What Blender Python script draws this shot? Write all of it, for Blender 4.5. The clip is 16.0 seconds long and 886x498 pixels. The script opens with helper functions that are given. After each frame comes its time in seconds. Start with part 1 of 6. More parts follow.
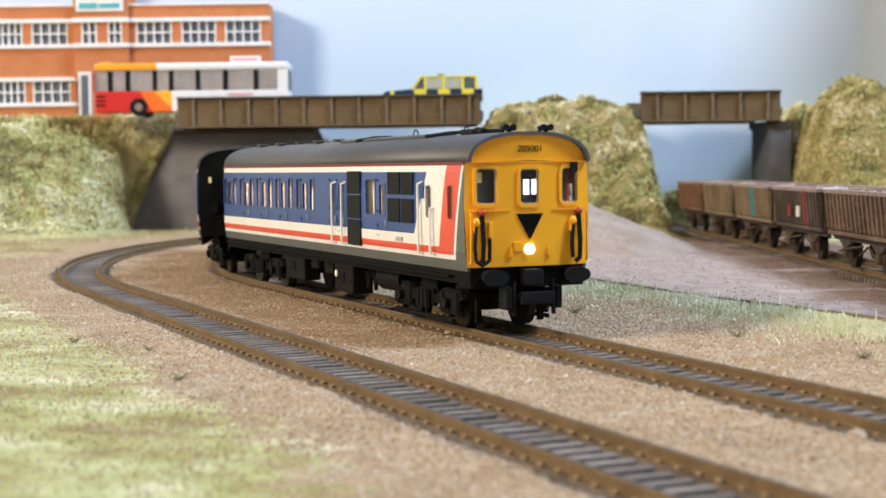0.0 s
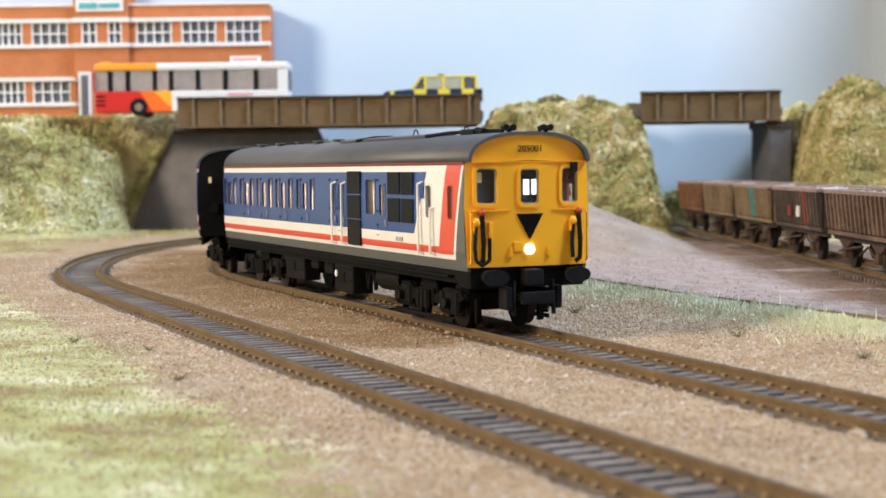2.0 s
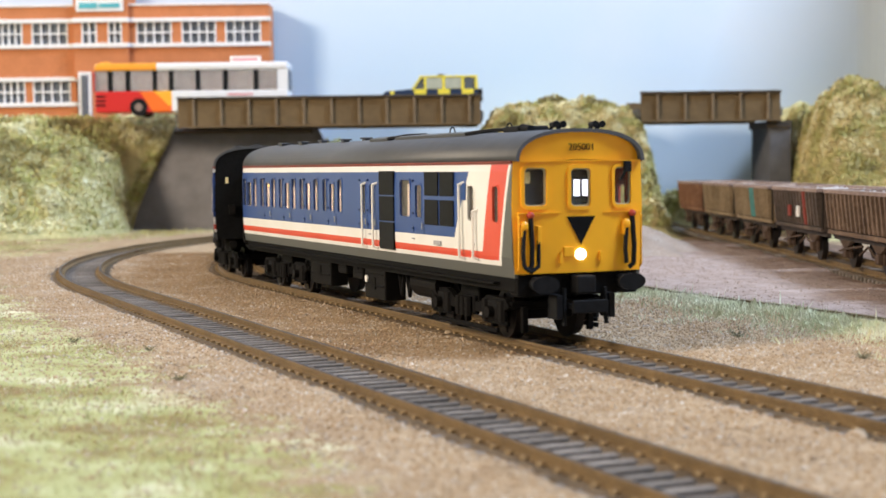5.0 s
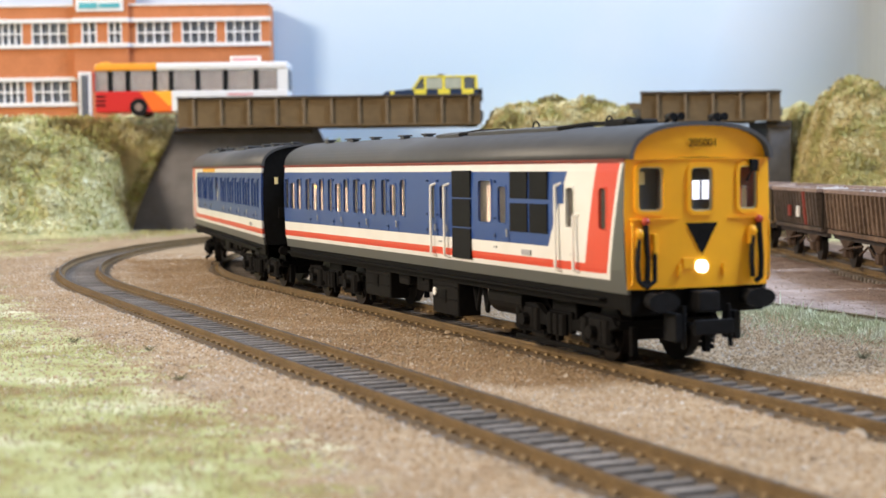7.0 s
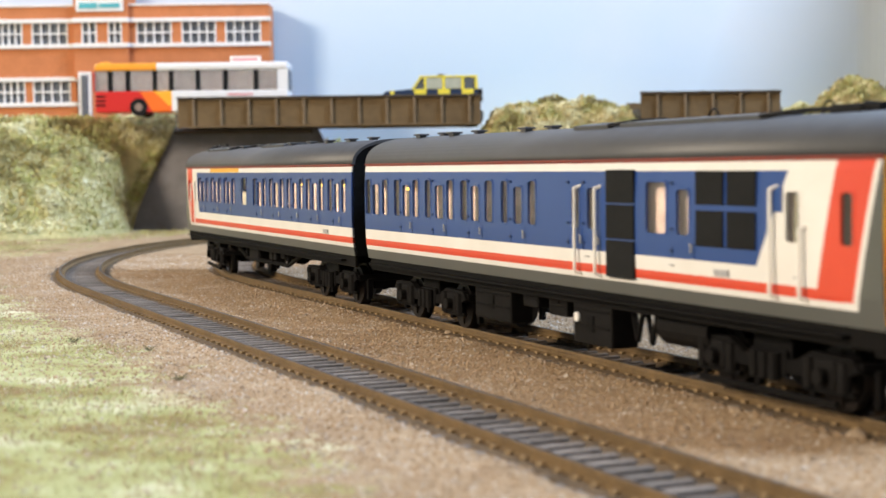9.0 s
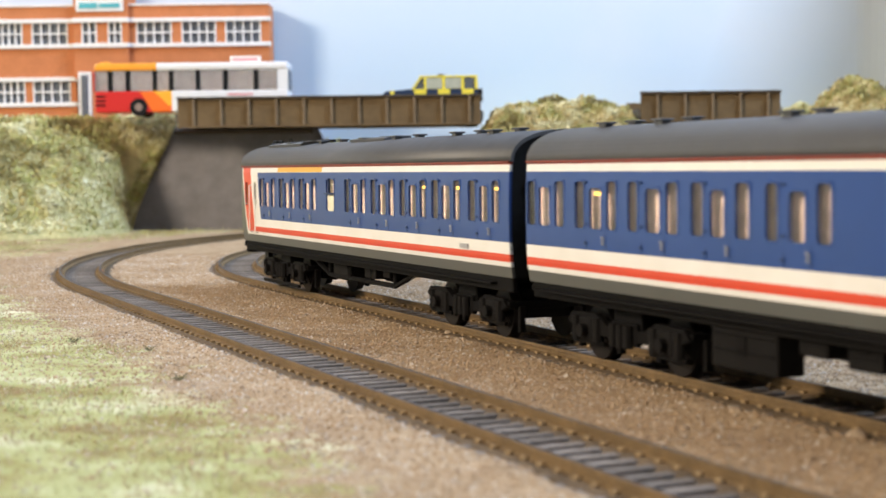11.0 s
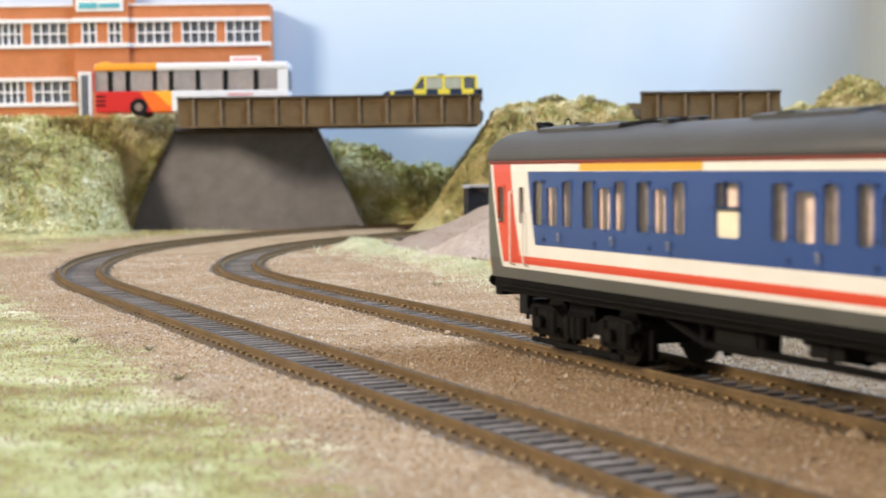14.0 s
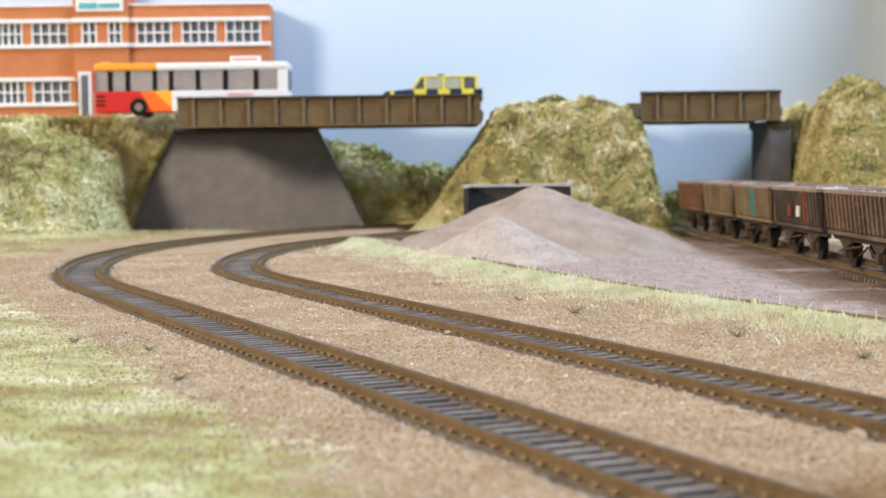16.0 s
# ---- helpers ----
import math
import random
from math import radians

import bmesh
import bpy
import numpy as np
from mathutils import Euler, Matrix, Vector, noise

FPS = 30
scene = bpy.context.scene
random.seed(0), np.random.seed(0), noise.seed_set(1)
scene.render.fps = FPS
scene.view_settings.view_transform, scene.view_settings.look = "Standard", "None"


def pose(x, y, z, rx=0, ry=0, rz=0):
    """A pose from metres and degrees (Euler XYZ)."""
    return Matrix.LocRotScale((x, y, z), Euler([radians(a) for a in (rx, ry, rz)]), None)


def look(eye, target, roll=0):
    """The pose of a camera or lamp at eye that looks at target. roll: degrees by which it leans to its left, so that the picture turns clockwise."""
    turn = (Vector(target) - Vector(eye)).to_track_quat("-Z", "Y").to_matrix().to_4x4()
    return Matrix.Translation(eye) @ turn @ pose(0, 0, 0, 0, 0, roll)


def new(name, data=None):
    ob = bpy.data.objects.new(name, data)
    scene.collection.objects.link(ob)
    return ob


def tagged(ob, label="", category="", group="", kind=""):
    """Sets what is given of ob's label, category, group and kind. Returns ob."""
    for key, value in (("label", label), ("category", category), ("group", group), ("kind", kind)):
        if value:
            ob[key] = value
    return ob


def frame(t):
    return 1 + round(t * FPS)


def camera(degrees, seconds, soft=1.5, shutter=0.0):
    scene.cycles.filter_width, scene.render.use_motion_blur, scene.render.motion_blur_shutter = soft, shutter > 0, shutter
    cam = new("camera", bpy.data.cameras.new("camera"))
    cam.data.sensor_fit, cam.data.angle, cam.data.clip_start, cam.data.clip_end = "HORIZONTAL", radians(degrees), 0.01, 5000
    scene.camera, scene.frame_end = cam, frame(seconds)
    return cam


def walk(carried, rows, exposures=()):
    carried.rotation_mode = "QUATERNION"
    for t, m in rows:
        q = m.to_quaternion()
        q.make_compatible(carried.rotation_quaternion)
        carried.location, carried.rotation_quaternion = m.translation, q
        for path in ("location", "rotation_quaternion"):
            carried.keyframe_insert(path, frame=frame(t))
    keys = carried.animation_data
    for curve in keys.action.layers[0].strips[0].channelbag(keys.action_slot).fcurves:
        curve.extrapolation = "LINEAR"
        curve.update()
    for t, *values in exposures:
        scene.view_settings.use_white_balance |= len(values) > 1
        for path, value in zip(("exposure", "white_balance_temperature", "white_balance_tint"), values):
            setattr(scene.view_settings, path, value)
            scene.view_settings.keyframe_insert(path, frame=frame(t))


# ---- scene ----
# A model railway at 4 mm to the foot on a table: rail tops at z = 0, lengths in metres.
cam = camera(32.05, 16.0, soft=1.5, shutter=0.5)
EYE = pose(0, 0, 0.0438) @ pose(0, 0, 0, 90 - 3.06, 0, 0) @ pose(0, 0, 0, 0, 0, -0.70)
walk(cam, [(0.0, EYE), (16.0, EYE)], exposures=[(0.0, 0.08, 5980, 17), (16.0, 0.08, 5980, 17)])
cam.data.dof.use_dof = True
cam.data.dof.focus_distance = 0.47
cam.data.dof.aperture_fstop = 34

# ---- light: a white room with a ceiling light, a cool east window and a warm west one ----
world = bpy.data.worlds.new("room_air")
scene.world = world
world.use_nodes = True
world.node_tree.nodes["Background"].inputs[0].default_value = (0.9, 0.95, 1.0, 1)
world.node_tree.nodes["Background"].inputs[1].default_value = 0.55


def area_lamp(name, eye, target, sx, sy, power, colour):
    data = bpy.data.lights.new(name, "AREA")
    data.shape, data.size, data.size_y, data.energy, data.color = "RECTANGLE", sx, sy, power, colour
    ob = new(name, data)
    ob.matrix_world = look(eye, target)
    return ob


area_lamp("ceiling_light_lamp", (0.20, 0.75, 2.10), (0.0, 0.75, 0.0), 0.8, 0.8, 5, (0.92, 0.96, 1.0))
area_lamp("east_window_lamp", (1.60, 0.35, 1.95), (0.0, 0.60, 0.0), 0.7, 0.7, 84, (0.68, 0.85, 1.0))
area_lamp("west_window_lamp", (-1.80, -0.35, 0.95), (0.0, 0.75, 0.05), 0.5, 0.4, 52, (1.0, 0.83, 0.56))

# ---- materials ----


class Nodes:
    """A material's node tree with short calls."""

    def __init__(self, name, rough=0.6, metal=0.0):
        self.mat = bpy.data.materials.new(name)
        self.mat.use_nodes = True
        self.tree = self.mat.node_tree
        self.bsdf = self.tree.nodes["Principled BSDF"]
        self.bsdf.inputs["Roughness"].default_value = rough
        self.bsdf.inputs["Metallic"].default_value = metal
        self.coord = self.add("ShaderNodeTexCoord").outputs["Object"]
        if rough >= 0.6:
            self.bsdf.inputs["Specular IOR Level"].default_value = 0.25

    def add(self, kind):
        return self.tree.nodes.new(kind)

    def put(self, socket, value):
        if isinstance(value, (int, float)):
            socket.default_value = value
        elif isinstance(value, tuple):
            socket.default_value = value if len(value) == 4 or socket.type == "VECTOR" else (*value, 1)
        else:
            self.tree.links.new(value, socket)

    def math(self, op, a, b=0.0, c=0.0):
        n = self.add("ShaderNodeMath")
        n.operation = op
        for s, v in zip(n.inputs, (a, b, c)):
            self.put(s, v)
        return n.outputs[0]

    def noise(self, scale, detail=3.0, rough=0.55, vector=None):
        n = self.add("ShaderNodeTexNoise")
        n.inputs["Scale"].default_value, n.inputs["Detail"].default_value, n.inputs["Roughness"].default_value = scale, detail, rough
        self.put(n.inputs["Vector"], vector or self.coord)
        return n.outputs["Fac"]

    def ramp(self, fac, stops):
        n = self.add("ShaderNodeValToRGB")
        e = n.color_ramp.elements
        while len(e) < len(stops):
            e.new(0.5)
        for k, (at, c) in enumerate(stops):
            e[k].position, e[k].color = at, (*c, 1) if len(c) == 3 else c
        self.put(n.inputs[0], fac)
        return n.outputs[0]

    def mix(self, fac, a, b, blend="MIX"):
        n = self.add("ShaderNodeMix")
        n.data_type, n.blend_type = "RGBA", blend
        self.put(n.inputs[0], fac)
        self.put(n.inputs[6], a)
        self.put(n.inputs[7], b)
        return n.outputs[2]

    def axes(self):
        n = self.add("ShaderNodeSeparateXYZ")
        self.put(n.inputs[0], self.coord)
        return n.outputs

    def between(self, v, lo, hi):
        return self.math("MULTIPLY", self.math("GREATER_THAN", v, lo), self.math("LESS_THAN", v, hi))

    def bump(self, height, strength, distance):
        n = self.add("ShaderNodeBump")
        n.inputs["Strength"].default_value, n.inputs["Distance"].default_value = strength, distance
        self.put(n.inputs["Height"], height)
        self.put(self.bsdf.inputs["Normal"], n.outputs[0])

    def base(self, colour):
        self.put(self.bsdf.inputs["Base Color"], colour)
        return self.mat


def mottled(name, colour, rough=0.6, spread=0.25, scale=400.0, metal=0.0, bump=0.0, per_object=0.0):
    """Paint or stone of one colour with a fine and a coarse variation."""
    n = Nodes(name, rough, metal)
    lo = tuple(c * (1 - spread) for c in colour)
    hi = tuple(min(1, c * (1 + spread)) for c in colour)
    fine = n.noise(scale, 4)
    coarse = n.noise(scale / 9, 2)
    both = n.math("ADD", n.math("MULTIPLY", fine, 0.55), n.math("MULTIPLY", coarse, 0.45))
    out = n.ramp(both, [(0.3, lo), (0.7, hi)])
    if per_object:
        info = n.add("ShaderNodeObjectInfo").outputs["Random"]
        out = n.mix(1.0, out, n.ramp(info, [(0.0, (1 - per_object,) * 3), (1.0, (1.0,) * 3)]), "MULTIPLY")
    if bump:
        n.bump(fine, 0.6, bump)
    return n.base(out)


def by_island(name, colours, rough=0.85, scale=60.0, own=0.45):
    """Scattered bits: patches of the colours by place, and each bit a little of its own."""
    n = Nodes(name, rough)
    rnd = n.add("ShaderNodeNewGeometry").outputs["Random Per Island"]
    k = len(colours)
    single = n.ramp(rnd, [(i / max(1, k - 1), c) for i, c in enumerate(colours)])
    place = n.noise(scale, 4, 0.6)
    patch = n.ramp(place, [(0.39 + 0.22 * i / max(1, k - 1), c) for i, c in enumerate(sorted(colours, key=sum))])
    return n.base(n.mix(own, patch, single))


M = {}
M["rail"] = mottled("weathered_rail", (0.175, 0.115, 0.052), 0.55, 0.35, 900, 0.25, 0.0001)
M["railhead"] = mottled("worn_rail_head", (0.05, 0.042, 0.038), 0.5, 0.3, 500, 0.2)
M["sleeper"] = mottled("sleeper_plastic", (0.215, 0.182, 0.155), 0.95, 0.35, 700, 0, 0.0002, 0.45)
M["bed"] = mottled("dirty_ballast", (0.115, 0.08, 0.048), 0.95, 0.5, 1500, 0, 0.0006)
M["chair"] = mottled("chair_brown", (0.30, 0.21, 0.11), 0.85, 0.3, 900)
M["concrete"] = mottled("painted_abutment", (0.215, 0.21, 0.222), 0.8, 0.22, 90, 0, 0.0006)
M["girder"] = mottled("girder_card", (0.135, 0.092, 0.045), 0.7, 0.3, 120, 0, 0.0003)
M["girder_cap"] = mottled("girder_cap_paint", (0.07, 0.055, 0.04), 0.7, 0.3, 150)
M["rust"] = mottled("girder_stain", (0.20, 0.15, 0.095), 0.8, 0.3, 200)
M["road"] = mottled("road_surface", (0.12, 0.12, 0.12), 0.9, 0.2, 300)
M["brick"] = mottled("printed_brick", (0.52, 0.195, 0.08), 0.75, 0.15, 700)
M["white_trim"] = mottled("white_trim", (0.78, 0.78, 0.80), 0.6, 0.06, 100)
M["pane_dark"] = mottled("window_pane_card", (0.10, 0.115, 0.145), 0.5, 0.3, 90)
M["white"] = mottled("white_paint", (0.82, 0.80, 0.77), 0.4, 0.05, 200)
M["black"] = mottled("black_plastic", (0.012, 0.012, 0.013), 0.5, 0.35, 500)
M["underframe"] = mottled("underframe_black", (0.0055, 0.005, 0.005), 0.65, 0.4, 600, 0, 0.0001)
M["roofgrey"] = mottled("roof_grey", (0.075, 0.077, 0.085), 0.5, 0.15, 150)
M["cabyellow"] = mottled("warning_yellow", (0.97, 0.44, 0.002), 0.4, 0.04, 200)
M["ventblack"] = mottled("vent_black", (0.013, 0.013, 0.014), 0.55, 0.25, 600)
M["orange_red"] = mottled("pipe_red", (0.45, 0.05, 0.02), 0.5, 0.2, 900)
M["steel"] = mottled("wheel_steel", (0.035, 0.03, 0.028), 0.45, 0.2, 900, 0.7)
M["interior"] = mottled("interior_pink", (0.58, 0.44, 0.39), 0.8, 0.45, 420)
M["seat"] = mottled("seat_cloth", (0.56, 0.42, 0.37), 0.9, 0.3, 300)
M["seam"] = mottled("door_seam_blue", (0.014, 0.035, 0.12), 0.5, 0.15, 300)
M["cornerblue"] = mottled("corner_blue", (0.025, 0.075, 0.27), 0.35, 0.1, 300)
M["inkgrey"] = mottled("ink_grey", (0.38, 0.38, 0.40), 0.6, 0.2, 3000)
M["frosted"] = mottled("frosted_cream", (0.70, 0.66, 0.52), 0.5, 0.06, 300)
M["notice"] = mottled("notice_cream", (0.75, 0.62, 0.30), 0.6, 0.3, 1500)
M["gear"] = mottled("gear_black", (0.009, 0.0082, 0.008), 0.65, 0.3, 500)
M["cabinside"] = mottled("cab_inside", (0.24, 0.23, 0.16), 0.7, 0.3, 120)
M["gasket"] = mottled("window_gasket", (0.45, 0.42, 0.30), 0.5, 0.1, 300)
M["lining"] = mottled("lit_lining_pink", (0.60, 0.50, 0.47), 0.7, 0.2, 300)
M["gutter"] = mottled("gutter_red", (0.22, 0.04, 0.025), 0.5, 0.2, 300)
M["bay"] = mottled("bay_wall", (0.045, 0.043, 0.043), 0.8, 0.3, 300)
M["pier"] = mottled("pier_paint", (0.105, 0.105, 0.115), 0.8, 0.25, 120, 0, 0.0005)
M["coping"] = mottled("bay_coping", (0.42, 0.42, 0.43), 0.8, 0.15, 300)
M["room"] = mottled("room_wall", (0.55, 0.545, 0.53), 0.9, 0.04, 3)
M["board"] = mottled("room_floor", (0.25, 0.18, 0.12), 0.7, 0.2, 6)


def glow(name, colour, strength):
    n = Nodes(name)
    n.bsdf.inputs["Emission Strength"].default_value = strength
    n.put(n.bsdf.inputs["Emission Color"], colour)
    return n.base(colour)


def glass(name, tint, rough=0.03, alpha=0.75):
    n = Nodes(name, rough)
    n.bsdf.inputs["Transmission Weight"].default_value = alpha
    n.bsdf.inputs["IOR"].default_value = 1.1
    return n.base((*tint, 1))


M["lamp"] = glow("headlight_glow", (1.0, 0.99, 0.97), 4.0)
M["pane_glow"] = glow("bright_pane_glow", (0.95, 0.95, 1.0), 1.6)
M["warmlight"] = glow("ceiling_led_glow", (1.0, 0.62, 0.10), 1.5)
M["glass"] = glass("clear_glazing", (0.96, 0.97, 0.96), 0.02, 0.97)

for key in ("underframe", "gear", "black", "steel", "ventblack"):
    M[key].node_tree.nodes["Principled BSDF"].inputs["Specular IOR Level"].default_value = 0.10

# ---- mesh tools ----


def part(name, bm, material, parent=None, label="", smooth=False, kind=""):
    """Links a bmesh as one mesh object, under parent if there is one."""
    me = bpy.data.meshes.new(name)
    bm.normal_update()
    bm.to_mesh(me)
    bm.free()
    for m in material if isinstance(material, (list, tuple)) else [material]:
        me.materials.append(m)
    if smooth:
        me.polygons.foreach_set("use_smooth", [True] * len(me.polygons))
    ob = new(name, me)
    ob.parent = parent
    return tagged(ob, label, kind=kind)


def thing(name, label, category, m=None, group="", kind=""):
    ob = new(name)
    ob.empty_display_size = 0.01
    if m is not None:
        ob.matrix_world = m
    return tagged(ob, label, category, group, kind)


def box(bm, x0, x1, y0, y1, z0, z1, bevel=0.0, mat=0):
    """A box between two corners, its edges bevelled if asked."""
    r = bmesh.ops.create_cube(bm, size=1.0)
    vs = r["verts"]
    for v in vs:
        v.co = ((x0 + x1) / 2 + v.co.x * (x1 - x0), (y0 + y1) / 2 + v.co.y * (y1 - y0), (z0 + z1) / 2 + v.co.z * (z1 - z0))
    faces = {f for v in vs for f in v.link_faces}
    for f in faces:
        f.material_index = mat
    if bevel:
        es = list({e for v in vs for e in v.link_edges})
        bmesh.ops.bevel(bm, geom=es, offset=bevel, segments=2, affect="EDGES", profile=0.6, material=-1)
    return bm


def rod(bm, a, b, r, seg=8, r2=None):
    """A round bar from a to b."""
    a, b = Vector(a), Vector(b)
    m = Matrix.Translation((a + b) / 2) @ (b - a).to_track_quat("Z", "Y").to_matrix().to_4x4()
    bmesh.ops.create_cone(bm, cap_ends=True, segments=seg, radius1=r, radius2=r if r2 is None else r2, depth=(b - a).length, matrix=m)
    return bm


def pipe(bm, pts, r, seg=6):
    """A bent bar through points, with balls of geometry at the bends."""
    for a, b in zip(pts[:-1], pts[1:]):
        rod(bm, a, b, r, seg)
    for p in pts[1:-1]:
        bmesh.ops.create_icosphere(bm, subdivisions=1, radius=r * 1.02, matrix=Matrix.Translation(p))
    return bm


def ball(bm, c, rx, ry, rz, sub=2):
    bmesh.ops.create_icosphere(bm, subdivisions=sub, radius=1.0, matrix=Matrix.LocRotScale(c, None, (rx, ry, rz)))
    return bm


def prism(bm, outline, y0, y1):
    """An outline in (x, z), pushed from y0 to y1."""
    a = [bm.verts.new((x, y0, z)) for x, z in outline]
    b = [bm.verts.new((x, y1, z)) for x, z in outline]
    n = len(a)
    bm.faces.new(a)
    bm.faces.new(b[::-1])
    for i in range(n):
        bm.faces.new((a[i], b[i], b[(i + 1) % n], a[(i + 1) % n]))
    bmesh.ops.recalc_face_normals(bm, faces=bm.faces)
    return bm


def sweep(bm, path, section, closed_ends=True):
    """A section of (across, up) carried along path rows of (point, left-hand normal)."""
    rings = []
    for p, nrm in path:
        rings.append([bm.verts.new((p[0] + nrm[0] * a, p[1] + nrm[1] * a, u)) for a, u in section])
    k = len(section)
    for r0, r1 in zip(rings[:-1], rings[1:]):
        for i in range(k):
            bm.faces.new((r0[i], r0[(i + 1) % k], r1[(i + 1) % k], r1[i]))
    if closed_ends:
        bm.faces.new(rings[0][::-1])
        bm.faces.new(rings[-1])
    bmesh.ops.recalc_face_normals(bm, faces=bm.faces)
    return bm


def sheet_mesh(name, verts, faces, material, parent=None, smooth=True):
    """A mesh from arrays: verts (n, 3), faces (m, 3 or 4)."""
    me = bpy.data.meshes.new(name)
    verts, faces = np.asarray(verts, np.float32), np.asarray(faces, np.int32)
    m, k = faces.shape
    me.vertices.add(len(verts))
    me.vertices.foreach_set("co", verts.ravel())
    me.loops.add(m * k)
    me.loops.foreach_set("vertex_index", faces.ravel())
    me.polygons.add(m)
    me.polygons.foreach_set("loop_start", np.arange(0, m * k, k, dtype=np.int32))
    me.polygons.foreach_set("use_smooth", np.full(m, smooth))
    me.update(calc_edges=True)
    me.validate()
    me.materials.append(material)
    ob = new(name, me)
    ob.parent = parent
    return ob


def scatter(name, template, places, sizes, material, rng, parent=None, flat=0.6, turn=True, lean=0.0, smooth=False):
    """Many small bits of one template (verts, faces) as one mesh."""
    tv, tf = np.array(template[0], float), np.array(template[1], int)
    n, k = len(places), len(tv)
    a = rng.uniform(0, 2 * np.pi, n) if turn else np.zeros(n)
    jig = rng.uniform(0.6, 1.4, (n, k, 3)) if flat else np.ones((n, k, 3))
    v = tv[None] * jig * np.asarray(sizes)[:, None, None]
    if lean:
        b = rng.normal(0, lean, n)
        y, z = v[..., 1].copy(), v[..., 2].copy()
        v[..., 1] = y * np.cos(b)[:, None] - z * np.sin(b)[:, None]
        v[..., 2] = y * np.sin(b)[:, None] + z * np.cos(b)[:, None]
    x, y = v[..., 0].copy(), v[..., 1].copy()
    v[..., 0] = x * np.cos(a)[:, None] - y * np.sin(a)[:, None]
    v[..., 1] = x * np.sin(a)[:, None] + y * np.cos(a)[:, None]
    v += np.asarray(places)[:, None, :]
    f = tf[None] + (np.arange(n) * k)[:, None, None]
    return sheet_mesh(name, v.reshape(-1, 3), f.reshape(-1, tf.shape[1]), material, parent, smooth)


def wave(x, y, seed=0.0, scale=20.0, octaves=3):
    """Smooth noise on arrays, about -1 to 1."""
    out, amp, tot = np.zeros_like(x), 1.0, 0.0
    for o in range(octaves):
        f = scale * 2 ** o
        for k in range(4):
            a = seed * 7.3 + k * 1.9 + o * 2.3
            out += amp * 0.5 * np.sin(f * (x * np.cos(a) + y * np.sin(a)) + 5.1 * np.sin(0.43 * f * (y * np.cos(a * 1.7) - x * np.sin(a * 1.7)) + a) + a * 3)
        tot += amp
        amp *= 0.5
    return out / tot


OCTA = ([(1, 0, 0), (-1, 0, 0), (0, 1, 0), (0, -1, 0), (0, 0, 0.8), (0, 0, -0.8)],
        [(0, 2, 4), (2, 1, 4), (1, 3, 4), (3, 0, 4), (2, 0, 5), (1, 2, 5), (3, 1, 5), (0, 3, 5)])
BLADE = ([(-0.035, 0, 0), (0.035, 0, 0), (0.03, 0.1, 0.6), (0.0, 0.28, 1.0)], [(0, 1, 2), (0, 2, 3)])
LEAF = ([(-0.5, 0, 0), (0.5, 0.1, 0.1), (0.4, 0.8, 0.5), (-0.3, 0.9, 0.7), (0, 0.4, -0.3)],
        [(0, 1, 2), (0, 2, 3), (0, 4, 1), (4, 2, 1)])

# ---- the lines of the tracks ----
R_INNER, R_OUTER = 0.450, 0.5779
# each line by its radius: a point on its straight, the heading there, and where the bend begins
LINES = {R_INNER: (Vector((0.0227, 0.4019)), radians(-67.2), -0.2280), R_OUTER: (Vector((-0.0394, 0.3827)), radians(-66.44), -0.2253)}
HEAD, S_BEND = LINES[R_INNER][1:]


def line_at(s, radius=R_INNER):
    """The point and heading at s along a line: a straight towards the camera, and before it a bend."""
    p, h, bend = LINES[radius]
    if s >= bend:
        return p + s * Vector((math.cos(h), math.sin(h))), h
    a = (bend - s) / radius
    ang = h - math.pi / 2 - a
    return bend_centre(radius) + radius * Vector((math.cos(ang), math.sin(ang))), h - a


def bend_centre(radius):
    p, h, bend = LINES[radius]
    return p + bend * Vector((math.cos(h), math.sin(h))) + radius * Vector((-math.sin(h), math.cos(h)))


CENTRE = bend_centre(R_INNER)


def line_rows(s0, s1, step, radius):
    rows = []
    n = int((s1 - s0) / step)
    for i in range(n + 1):
        p, h = line_at(s0 + (s1 - s0) * i / n, radius)
        rows.append((p, (-math.sin(h), math.cos(h)), h))
    return rows

# ---- the room and the table ----
GZ = -0.0035


def build_room():
    for name, b in (("wall_south", (-2.6, 2.6, -2.1, -2.0, -0.9, 2.2)), ("wall_north", (-2.6, 2.6, 2.3, 2.4, -0.9, 2.2)),
                    ("wall_west", (-2.6, -2.5, -2.0, 2.3, -0.9, 2.2)), ("wall_east", (2.5, 2.6, -2.0, 2.3, -0.9, 2.2)),
                    ("ceiling", (-2.6, 2.6, -2.1, 2.4, 2.2, 2.3))):
        tagged(part(name, box(bmesh.new(), *b), M["room"]), "plain off-white painted room surface", "ceiling" if name == "ceiling" else "wall", kind="structure")
    tagged(part("floor", box(bmesh.new(), -2.6, 2.6, -2.1, 2.4, -1.0, -0.9), M["board"]), "brown wooden room floor", "floor", kind="structure")


